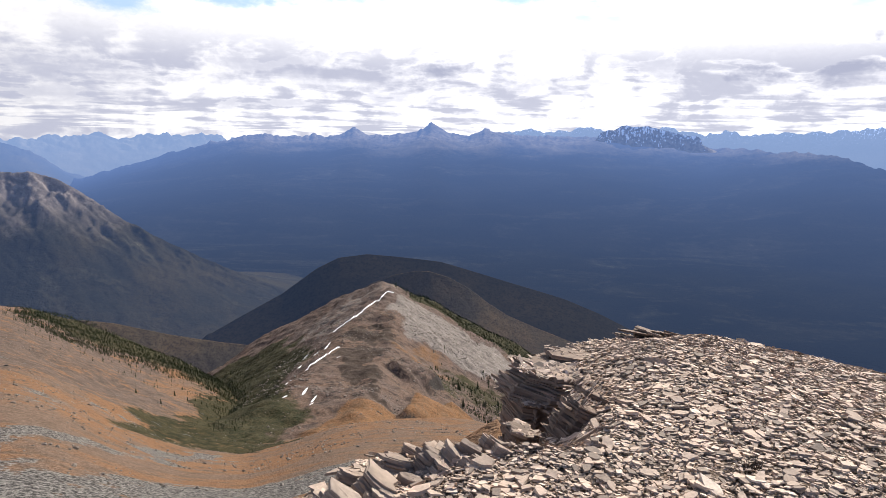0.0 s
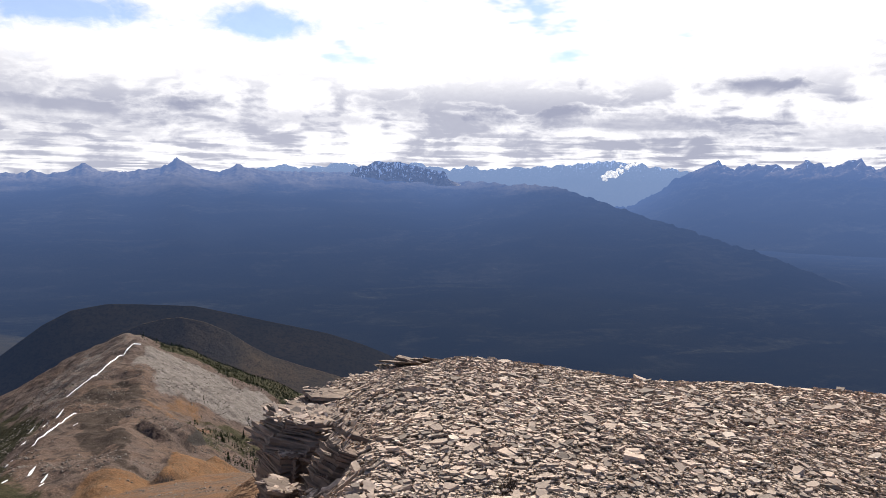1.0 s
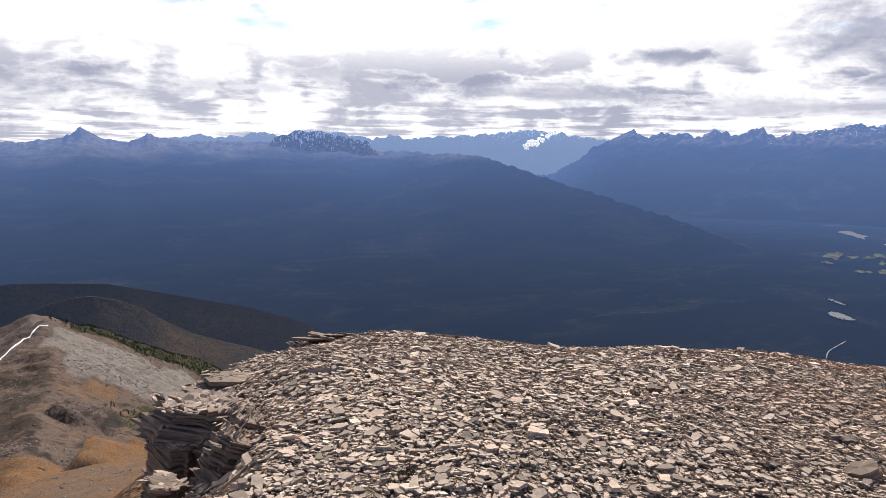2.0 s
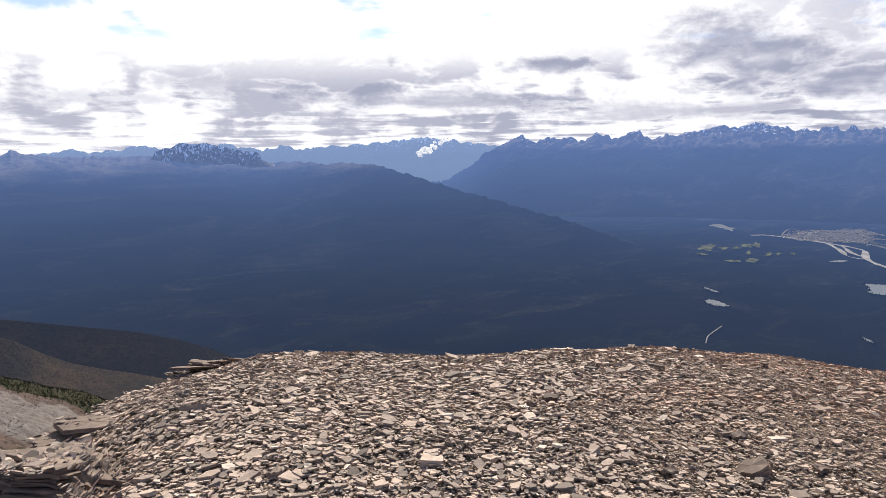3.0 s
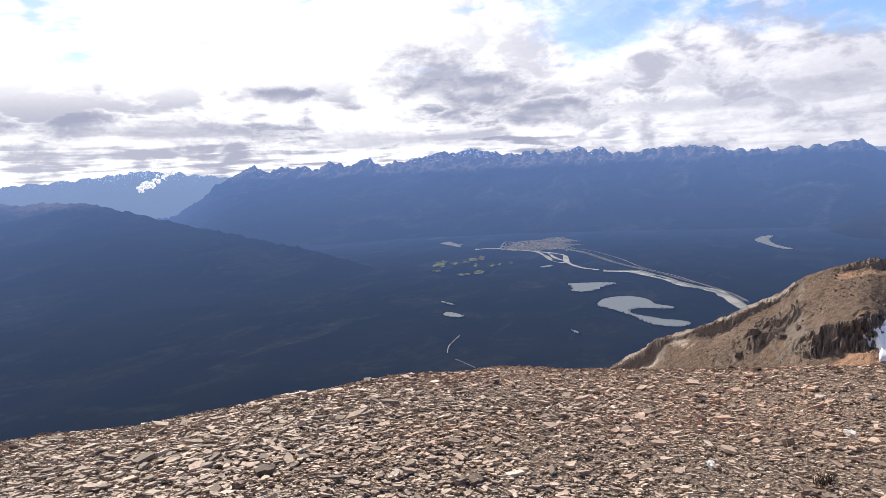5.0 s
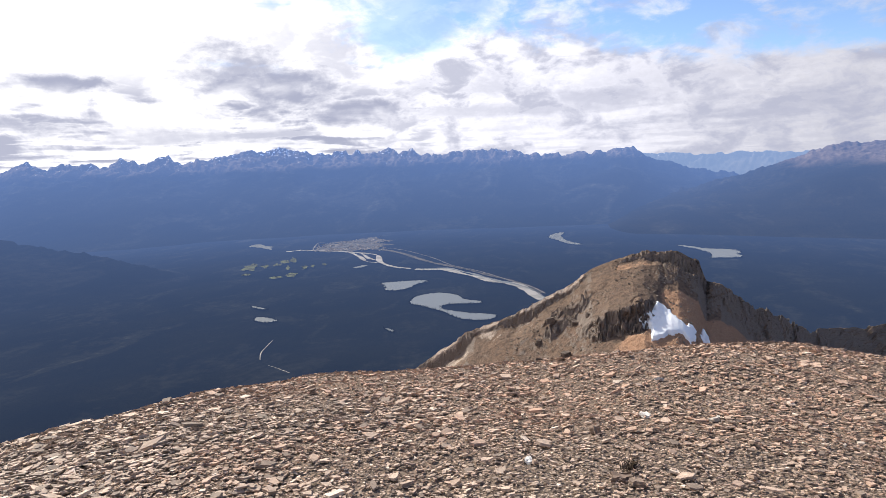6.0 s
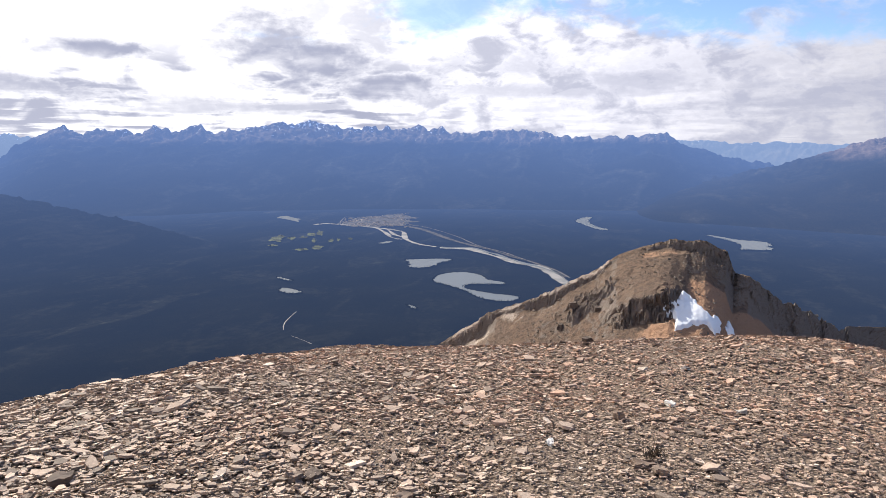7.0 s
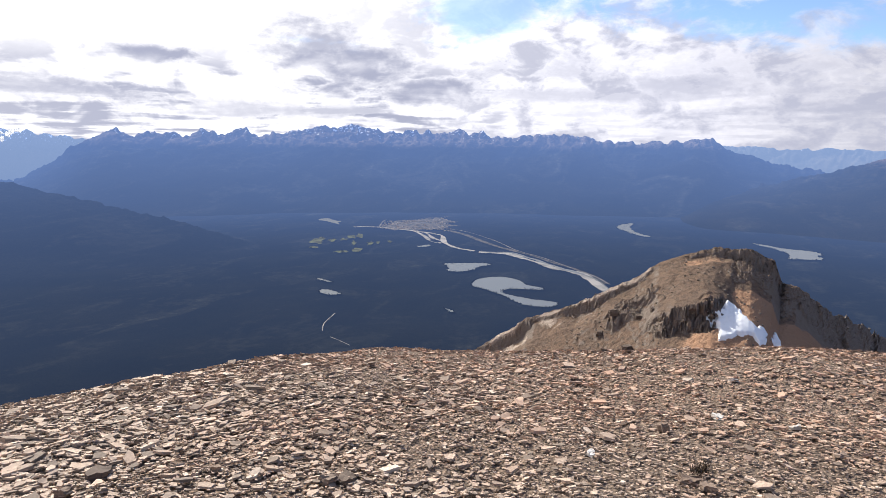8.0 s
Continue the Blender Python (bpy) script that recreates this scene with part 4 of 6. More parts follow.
def strewn(rng, count, near, far, first=-25.0, last=152.0, even=0.0):
    """Places on the dome inside the rock edge, thinning out with the distance from the walk; even: 1 for as many everywhere."""
    u = rng.uniform(0, 1, count)
    r = (1 - even) * near * (far / near) ** u + even * np.sqrt(near**2 + u * (far**2 - near**2))
    b = np.radians(rng.uniform(first, last, count))
    x, y = 0.8 + r * np.sin(b), 0.5 + r * np.cos(b)
    inside = beyond_edge(x, y) < 0.02
    return x[inside], y[inside], r[inside]


def build_shale():
    rng = np.random.default_rng(7)
    places, tops, sides, base = [], {3: [], 4: [], 5: []}, [], 0
    # count, corners, least half length, half length for each metre of distance, spread, lift, even, thickness, lean
    for count, corners, least, grow, spread, lift, even, thick, lean in ((46000, 3, 0.009, 0.0032, 0.45, 0.0, 0.0, 0.15, 0.20), (104000, 4, 0.0125, 0.0032, 0.50, 0.004, 0.2, 0.14, 0.15), (36000, 5, 0.0190, 0.0006, 0.42, 0.014, 0.5, 0.15, 0.13)):
        x, y, r = strewn(rng, count, 1.6, 13.0 if corners < 5 else 11.5, even=even)
        # Coarser cover underfoot and on the side behind the walk.
        bx, by, br = strewn(rng, 3200, 0.5, 14.5, 152.0, 335.0)
        cx, cy, cr = strewn(rng, 1500, 0.1, 1.6, 0.0, 360.0)
        x, y, r = np.concatenate([x, bx, cx]), np.concatenate([y, by, cy]), np.concatenate([r, br * 2.2 + 2, cr * 0 + 6])
        s = np.clip(np.maximum(least, grow * (r + 0.4)) * np.exp(rng.normal(0, spread, len(x))), 0.006, 0.11)
        fines = smooth(0.1, 0.9, 0.16 * x - 0.13 * y - 0.1 + 0.35 * fbm(x * 0.6, y * 0.6, 3, 13))
        coarse = 1.0 + 0.18 * fbm(x * 0.45, y * 0.45, 3, 15) - 0.40 * fines + 0.12 * smooth(-0.9, -0.1, beyond_edge(x, y)) * smooth(4.5, 3.5, y)
        p, top, side = flakes(rng, x, y, s * np.clip(coarse, 0.6, 1.6), lift + rng.uniform(0, 0.012, len(x)) + 0.2 * s * rng.uniform(0, 1, len(x)), thick, lean, corners)
        places.append(p)
        tops[corners].append(top + base)
        sides.append(side + base)
        base += len(p)
    faces = (np.concatenate(tops[5]), np.concatenate(sides + tops[4]), np.concatenate(tops[3]))
    tagged(mesh_object("shale_flakes", np.concatenate(places), faces, MAT_SHALE), "loose tan and grey split shale flakes covering the summit", "gravel", kind="stuff")
    # The larger flakes nearest the walk lie singly.
    rng = np.random.default_rng(19)
    shapes = []
    for k in range(14):
        p, top, side = flakes(rng, np.zeros(1), np.zeros(1), np.array([0.055]), np.zeros(1), 0.14, lean=0.01, corners=7)
        ob = mesh_object("shale_flake", p - p.mean(0), (top, side), MAT_SHALE)
        shapes.append(ob.data)
        bpy.data.objects.remove(ob)
    x, y, r = strewn(rng, 420, 1.9, 6.5, -15, 120)
    for k in range(min(290, len(x))):
        ob = new("shale_flake", shapes[k % 14])
        ob.parent = ground
        grow = rng.uniform(0.4, 0.95)
        ob.matrix_basis = pose(x[k], y[k], float(dome(x[k], y[k])) + 0.024 + 0.004 * grow, rng.normal(0, 7), rng.normal(4, 7), rng.uniform(0, 360)) @ Matrix.Diagonal((grow, grow, grow, 1))


build_shale()


# ---- layered rock: ledges and blocks ----


def slab_mesh(name, length, width, thick, seed, corners=13, sheets=6):
    """A split block: stacked uneven sheets, each set in or out, worn at the rims."""
    rng = np.random.default_rng(seed)
    angle = np.linspace(0, 2 * np.pi, corners + 1)[:-1] + rng.uniform(-0.16, 0.16, corners)
    form = rng.uniform(0.62, 1.1, corners) / np.maximum(np.abs(np.cos(angle)), np.abs(np.sin(angle))) ** 0.72
    rings, heights = [], []
    level = np.sort(np.concatenate([[0, 1], rng.uniform(0.06, 0.94, sheets - 1)]))
    for k in range(sheets):
        inset = rng.uniform(0.86, 1.06)
        slip = rng.normal(0, 0.05, 2)
        for h, s in ((level[k] + 0.01, inset * 0.985), (level[k + 1] - 0.012, inset)):
            ragged = form * s * (1 + rng.normal(0, 0.03, corners))
            rings.append(np.stack([(ragged * np.cos(angle) + slip[0]) * length / 2, (ragged * np.sin(angle) + slip[1]) * width / 2], -1))
            heights.append(h * thick + rng.normal(0, 0.004 + 0.02 * thick, corners))
    rings.append(rings[-1] * 0.86)
    heights.append(heights[-1] + 0.012 * thick)
    bm = bmesh.new()
    loops = [[bm.verts.new((x, y, z)) for (x, y), z in zip(r, h)] for r, h in zip(rings, heights)]
    for a, b in zip(loops[:-1], loops[1:]):
        for k in range(corners):
            bm.faces.new((a[k], a[(k + 1) % corners], b[(k + 1) % corners], b[k]))
    for ring, flip in ((loops[0], True), (loops[-1], False)):
        centre = bm.verts.new(sum((v.co for v in ring), Vector()) / corners + Vector((0, 0, rng.normal(0, 0.03) * thick)))
        for k in range(corners):
            tri = (ring[k], ring[(k + 1) % corners], centre)
            bm.faces.new(tri[::-1] if flip else tri)
    bmesh.ops.recalc_face_normals(bm, faces=bm.faces)
    me = bpy.data.meshes.new(name)
    bm.to_mesh(me)
    bm.free()
    me.materials.append(MAT_LEDGE)
    return me


def bedded_mesh(name, length, width, tall, seed, bed=0.02, rough=0.07, corners=9):
    """A block of bedded slate: thin sheets with straight broken edges that wander from sheet to sheet, split by narrow grooves."""
    rng = np.random.default_rng(seed)
    angle = np.linspace(0, 2 * np.pi, corners + 1)[:-1] + rng.uniform(-0.27, 0.27, corners)
    form = rng.uniform(0.78, 1.12, corners) / np.maximum(np.abs(np.cos(angle)), np.abs(np.sin(angle))) ** 0.85
    lean, bite = rng.normal(0, 0.10, 2), np.zeros(corners)
    rings, level = [], 0.0
    while level < tall:
        thick = bed * min(2.2, np.exp(rng.normal(0, 0.6)))
        bite *= 0.75
        if rng.uniform() < 0.35:
            bite[(rng.integers(corners) + np.arange(rng.integers(2, 5))) % corners] = rng.uniform(0.08, 0.30)
        h = level / tall
        grow = 1 + rng.normal(0, 0.6 * rough) - 0.20 * max(0.0, h - 0.55)
        ragged = form * (grow - bite + rng.normal(0, 0.45 * rough, corners))
        turned = angle + rng.normal(0, 0.05, corners)
        slip = lean * h + rng.normal(0, 0.25 * rough, 2)
        flat = np.stack([(ragged * np.cos(turned) + slip[0]) * length / 2, (ragged * np.sin(turned) + slip[1]) * width / 2], -1)
        rise = flat @ rng.normal(0, 0.03, 2)
        for z, grown in ((level, 0.93), (level + 0.05 * thick, 1.0), (level + 0.86 * thick, 1.0), (level + 0.95 * thick, 0.93)):
            rings.append(np.concatenate([flat * grown, (z + rise + rng.normal(0, 0.05 * thick, corners))[:, None]], 1))
        level += thick
    for grown in (0.7, 0.35):
        centre = rings[-1].mean(0)
        rings.append(centre + (rings[-1] - centre) * grown + np.outer(rng.normal(0, 0.12 * bed, corners), (0, 0, 1)))
    index = np.arange(len(rings) * corners).reshape(-1, corners)
    nxt = np.roll(index, -1, 1)
    faces = np.stack([index[:-1], nxt[:-1], nxt[1:], index[1:]], -1).reshape(-1, 4)
    me = bpy.data.meshes.new(name)
    me.from_pydata(np.concatenate(rings).tolist(), [], faces.tolist() + [index[0][::-1].tolist(), index[-1].tolist()])
    me.materials.append(MAT_LEDGE)
    return me


def chips_on(masses, seed):
    """Loose flakes lying on the tops of the rock masses of a ledge."""
    rng = np.random.default_rng(seed)
    places, tops, sides, base = [], [], [], 0
    for px, py, pz, length, width, tall, dip, turn, tip in masses:
        count = int(600 * length * width) + 12
        u, v = rng.uniform(-0.46, 0.46, count) * length, rng.uniform(-0.46, 0.46, count) * width
        m = pose(px, py, pz, tip, dip, turn)
        spots = np.array([m @ Vector((a, b, tall + 0.004)) for a, b in zip(u, v)])
        size = np.clip(0.022 * np.exp(rng.normal(0, 0.45, count)), 0.008, 0.06)
        p, top, side = flakes(rng, spots[:, 0], spots[:, 1], size, spots[:, 2] - dome(spots[:, 0], spots[:, 1]) + rng.uniform(0, 0.015, count), lean=0.24)
        places.append(p)
        tops.append(top + base)
        sides.append(side + base)
        base += len(p)
    return mesh_object("loose_gravel", np.concatenate(places), (np.concatenate(tops), np.concatenate(sides)), MAT_SHALE)


def outcrop(label, x, y, z, masses, slabs):
    """A ledge: solid lumps (middle, base, length, width, height, dip, turn, tip) with thin loose slabs on them."""
    base = tagged(new("rock_ledge"), label, "rock")
    base.location = (x, y, z)
    for name, blocks in (("rock_mass", masses), ("slab", slabs)):
        for k, (px, py, pz, length, width, tall, dip, turn, tip) in enumerate(blocks):
            seed = int(1000 * abs(x)) + 31 * k
            me = bedded_mesh(name, length, width, tall, seed, 0.016, 0.10, 15) if name == "rock_mass" else slab_mesh(name, length, width, tall, seed, 15, 2)
            me.materials[0] = MAT_FACE if name == "rock_mass" and tall > 0.9 else MAT_CRAG
            ob = new(name, me)
            ob.parent = base
            ob.matrix_basis = Matrix.Translation(-base.location) @ pose(px, py, pz, tip, dip, turn)
    chips = tagged(chips_on(masses, int(1000 * y)), "loose tan shale chips on the ledge", kind="stuff")
    chips.parent = base
    chips.matrix_basis = Matrix.Translation(-base.location)
    return base


outcrop("dark layered slate ledge overhanging a steep brown rock face", 0.7, 4.9, -1.0,
        [(0.60, 4.80, -1.30, 0.30, 0.44, 0.94, 6, 14, 4), (0.80, 4.84, -0.46, 0.64, 0.54, 0.27, 11, 6, -4), (0.98, 5.22, -1.0, 0.46, 0.5, 0.58, 8, 4, 0)],
        [(0.74, 4.86, -0.22, 0.20, 0.15, 0.025, 16, 22, -4), (1.00, 5.02, -0.28, 0.20, 0.16, 0.03, 14, -12, -4)])
outcrop("upper layered slate shelf of the summit's edge", 1.0, 5.8, -0.8,
        [(0.98, 5.74, -0.74, 0.42, 0.40, 0.30, 8, 8, -3), (1.18, 5.90, -0.56, 0.48, 0.36, 0.15, 9, -6, -5)],
        [(0.92, 5.66, -0.43, 0.20, 0.15, 0.025, 12, 26, -4), (1.24, 5.84, -0.42, 0.20, 0.15, 0.03, 10, -10, -4)])
outcrop("broken slate ledge with dark shaded faces", 0.85, 4.1, -0.6,
        [(0.80, 4.06, -0.52, 0.30, 0.34, 0.42, 27, 12, -4), (0.98, 4.34, -0.54, 0.32, 0.34, 0.40, 22, 2, -4), (1.00, 3.88, -0.44, 0.20, 0.20, 0.25, 30, -10, -6)],
        [(0.82, 4.00, -0.13, 0.16, 0.12, 0.02, 28, 20, -6), (1.02, 4.24, -0.17, 0.16, 0.12, 0.025, 24, -20, -6)])
outcrop("weathered slate knob at the foot of the brown rock face", 0.42, 4.0, -0.6,
        [(0.44, 4.02, -0.80, 0.20, 0.22, 0.50, 14, 30, 4)], [(0.50, 3.94, -0.29, 0.12, 0.09, 0.02, 20, 10, 0)])
outcrop("pointed dark slate slab jutting from the crest", 2.6, 8.9, -1.4,
        [(2.56, 8.78, -1.36, 0.34, 0.36, 0.24, 8, 14, -4), (2.90, 8.94, -1.36, 0.42, 0.30, 0.25, 13, 2, -2), (3.18, 9.04, -1.36, 0.36, 0.28, 0.21, 11, 22, -4)],
        [(2.52, 8.70, -1.12, 0.34, 0.20, 0.022, 4, 30, -4), (2.74, 8.80, -1.07, 0.62, 0.26, 0.025, 9, 8, -6), (2.92, 8.84, -1.07, 0.46, 0.26, 0.025, 16, -14, -4), (3.10, 8.92, -1.10, 0.40, 0.22, 0.022, 12, 24, -8), (3.36, 9.0, -1.15, 0.40, 0.26, 0.025, 17, 20, -4)])
outcrop("low slate slab on the crest of the dome", 3.9, 8.5, -1.2,
        [(3.70, 8.45, -1.22, 0.50, 0.30, 0.20, 10, 8, -4)],
        [(4.02, 8.6, -1.14, 0.38, 0.26, 0.04, 10, -20, 0), (3.46, 8.3, -1.04, 0.26, 0.2, 0.035, 8, 50, 0)])

# Tilted blocks along the front of the edge, raised at the valley end.
FRONT = [(-0.24, 2.98, 0.2, 0.17), (-0.08, 3.05, 0.19, 0.15), (-0.34, 2.8, 0.19, 0.14), (-0.44, 2.63, 0.2, 0.13), (-0.57, 2.49, 0.22, 0.13), (0.12, 3.14, 0.16, 0.1), (0.27, 3.22, 0.15, 0.09), (0.04, 3.09, 0.15, 0.11), (0.16, 3.40, 0.11, 0.06), (-0.16, 3.24, 0.15, 0.08), (-0.04, 3.28, 0.16, 0.08), (0.06, 3.34, 0.14, 0.07), (0.17, 3.36, 0.15, 0.07), (0.28, 3.38, 0.14, 0.06), (-0.30, 3.06, 0.14, 0.07), (-0.42, 2.88, 0.15, 0.07), (-0.50, 2.70, 0.14, 0.07), (-0.22, 3.12, 0.12, 0.06), (0.40, 3.30, 0.11, 0.05)]
rng = np.random.default_rng(11)
for k, (x, y, length, thick) in enumerate(FRONT + [(a + 0.07, b - 0.09, 0.75 * c, 0.7 * d) for a, b, c, d in FRONT[:15]]):
    thick, length = thick * rng.uniform(0.75, 1.15), length * rng.uniform(0.7, 1.15)
    z = float(dome(x, y)) - (0.35 if k < 8 else 0.5) * thick
    block = tagged(new("slate_block", bedded_mesh("slate_block", 1.1 * length, length * rng.uniform(0.5, 0.9), thick, 300 + k, rng.uniform(0.009, 0.016), 0.15, 10)), "tilted layered slate block on the rock edge", "rock", "slate blocks along the edge")
    block.matrix_basis = pose(x + rng.normal(0, 0.012), y + rng.normal(0, 0.015), z, rng.uniform(-14, 4), rng.uniform(22, 40), rng.uniform(-28, 28))

# Single stones that stand out from the flakes: place, length, thickness, tilt, turn.
STONES = [(3.25, 1.93, 0.15, 0.05, -14, 30), (2.47, 3.55, 0.13, 0.03, 6, 10), (2.99, 3.05, 0.14, 0.03, 4, -20), (3.72, 3.74, 0.16, 0.05, 10, 15), (4.22, 2.58, 0.17, 0.05, 8, -30), (1.73, 3.55, 0.13, 0.04, 12, 50), (3.40, 2.40, 0.12, 0.05, -8, 70), (4.10, 1.97, 0.17, 0.05, 4, 0),
          (4.74, 0.93, 0.20, 0.035, 3, -60), (4.66, 0.86, 0.15, 0.05, 14, 10), (5.54, 1.07, 0.14, 0.08, 20, 40), (7.1, 3.8, 0.13, 0.07, 10, 0), (3.97, 3.80, 0.24, 0.06, 8, 20), (4.15, 3.20, 0.13, 0.05, 14, 60), (4.25, 2.5, 0.2, 0.05, 6, 30), (3.78, 2.16, 0.28, 0.085, 24, 150)]
for k, (x, y, length, thick, dip, turn) in enumerate(STONES):
    length, thick = 0.65 * length, 0.65 * thick
    z = float(dome(x, y)) + 0.5 * thick + 0.004
    stone = tagged(new("loose_stone", slab_mesh("loose_stone", length, length * 0.7, thick, 500 + k, 11, 3)), "loose brown slate stone lying on the shale", "stone", "loose stones on the shale")
    stone.data.materials[0] = MAT_CRAG
    stone.matrix_basis = pose(x, y, z - thick / 2, 0, dip, turn)


def dry_plant(x, y, size, seed):
    """A low tuft of dark dead stalks between the stones."""
    rng = np.random.default_rng(seed)
    places, faces = [], []
    for k in range(46):
        a, out, tall = rng.uniform(0, 6.28), rng.uniform(0.1, 0.5) * size, rng.uniform(0.25, 0.7) * size
        bx, by = rng.normal(0, 0.16 * size, 2)
        tip = (bx + out * math.cos(a), by + out * math.sin(a), tall)
        w = 0.022 * size
        b = len(places)
        places += [(bx - w * math.sin(a), by + w * math.cos(a), 0), (bx + w * math.sin(a), by - w * math.cos(a), 0), (bx + w * math.cos(a), by + w * math.sin(a), 0.3 * w), tip]
        faces += [(b, b + 1, b + 3), (b + 1, b + 2, b + 3), (b + 2, b, b + 3)]
    ob = tagged(mesh_object("dry_plant", places, faces, MAT_STALK), "low dark tuft of dead alpine stalks among shale", "plant", "dry tufts on the shale")
    ob.matrix_basis = pose(x, y, float(dome(x, y)) + 0.008, 0, 0, 40 * seed)


MAT_STALK, n = material("dead stalks")
finish(n, n.mix(n("ShaderNodeNewGeometry").outputs["Random Per Island"], (0.045, 0.034, 0.028), (0.13, 0.095, 0.062)), 0.9, None, spec=0.05)
for k, (x, y, size) in enumerate([(4.86, 0.89, 0.1), (1.55, 3.0, 0.1), (3.48, 3.61, 0.06), (4.21, 1.85, 0.07), (4.95, 0.86, 0.05)]):
    dry_plant(x, y, 1.3 * size, 60 + k)

MAT_QUARTZ = shale_material("white quartz", ((0.74, 0.70, 0.64), (0.80, 0.76, 0.70), (0.66, 0.61, 0.55), (0.72, 0.64, 0.55), (0.82, 0.79, 0.74)))
for k, (x, y, length) in enumerate([(4.99, 1.43, 0.12), (6.04, 0.75, 0.13), (7.08, 0.60, 0.12), (5.91, 0.32, 0.09)]):
    stone = tagged(new("white_stone", slab_mesh("white_stone", 0.8 * length, length * 0.5, 0.022, 700 + k, 10, 2)), "small white quartz stone among brown shale", "stone", "white stones on the shale")
    stone.data.materials[0] = MAT_QUARTZ
    stone.matrix_basis = pose(x, y, float(dome(x, y)) + 0.005, 4, 6, 40 * k)

# ---- snow, trees and the valley's things ----


def snow_material():
    m, n = material("old snow")
    place = n("ShaderNodeNewGeometry").outputs["Position"]
    grain, dirt = n.noise(place, 3.0, 5.0, 0.6), n.noise(place, 0.35, 5.0, 0.6)
    finish(n, n.mix(n.step(dirt, 0.58, 0.8), (0.96, 0.96, 0.96), (0.90, 0.88, 0.86)), 0.7, grain, 0.2, 0.1, None, 0.3)
    return m


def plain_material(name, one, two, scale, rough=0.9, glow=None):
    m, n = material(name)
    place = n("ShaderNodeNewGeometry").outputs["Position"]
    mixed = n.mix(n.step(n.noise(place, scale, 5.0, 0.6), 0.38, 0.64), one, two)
    # With glow set, distance haze is added to the surface as emission.
    finish(n, mixed, rough, n.noise(place, scale * 6, 4.0), 0.4, 0.1, haze_glow(n, most=glow) if glow else None, 0.1)
    return m


def water_material():
    m, n = material("lake water")
    place = n("ShaderNodeNewGeometry").outputs["Position"]
    ripple = n.noise(n.vec("MULTIPLY", place, (1.0, 1.6, 1.0)), 0.05, 4.0, 0.6)
    normal = n("ShaderNodeBump", Height=ripple, Strength=0.25, Distance=1.0).outputs[0]
    body = n("ShaderNodeBsdfPrincipled", Base_Color=(0.05, 0.085, 0.09, 1), Roughness=0.16, IOR=1.33, Normal=normal).outputs[0]
    # Matte grey stands in for most of the grey sky mirrored in the lakes.
    matte_grey = n("ShaderNodeBsdfDiffuse", (0.185, 0.185, 0.185, 1)).outputs[0]
    # The emission on the water is painted distance haze.
    n("ShaderNodeOutputMaterial", n("ShaderNodeAddShader", n("ShaderNodeMixShader", 0.72, body, matte_grey), n("ShaderNodeEmission", haze_glow(n, most=0.20), 1.0)))
    return m


MAT_SNOW = snow_material()
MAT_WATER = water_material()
# The valley's gravel, roads, grass, trees and houses glow faintly to imitate haze.
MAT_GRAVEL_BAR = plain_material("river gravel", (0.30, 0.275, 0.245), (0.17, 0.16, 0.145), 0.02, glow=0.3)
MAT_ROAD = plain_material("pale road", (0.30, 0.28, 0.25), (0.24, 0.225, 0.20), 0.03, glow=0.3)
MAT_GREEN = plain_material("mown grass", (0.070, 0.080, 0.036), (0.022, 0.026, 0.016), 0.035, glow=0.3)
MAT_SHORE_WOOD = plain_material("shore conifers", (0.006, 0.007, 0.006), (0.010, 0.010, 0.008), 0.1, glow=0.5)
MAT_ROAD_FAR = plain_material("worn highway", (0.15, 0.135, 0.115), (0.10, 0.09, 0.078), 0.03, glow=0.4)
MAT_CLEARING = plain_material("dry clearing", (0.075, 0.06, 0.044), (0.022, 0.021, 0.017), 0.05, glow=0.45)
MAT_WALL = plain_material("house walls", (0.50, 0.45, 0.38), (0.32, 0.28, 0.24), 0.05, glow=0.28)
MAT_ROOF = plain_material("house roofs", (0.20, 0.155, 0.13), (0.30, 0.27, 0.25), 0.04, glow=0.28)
MAT_NEEDLES = plain_material("fir needles", (0.036, 0.045, 0.024), (0.056, 0.063, 0.030), 0.5)
MAT_BARK = plain_material("fir bark", (0.085, 0.068, 0.052), (0.06, 0.048, 0.038), 2.0)
# White emission makes up for sunlight that would scatter through the cloud.
MAT_CLOUD, n = material("bright cloud")
n("ShaderNodeOutputMaterial", n("ShaderNodeAddShader", n("ShaderNodeMixShader", 0.4, n("ShaderNodeBsdfDiffuse", (0.98, 0.98, 0.98, 1)).outputs[0], n("ShaderNodeBsdfTranslucent", (0.98, 0.98, 0.98, 1)).outputs[0]).outputs[0], n("ShaderNodeEmission", haze_glow(n, 0.36, (1.0, 0.99, 0.98)), 1.0).outputs[0]))


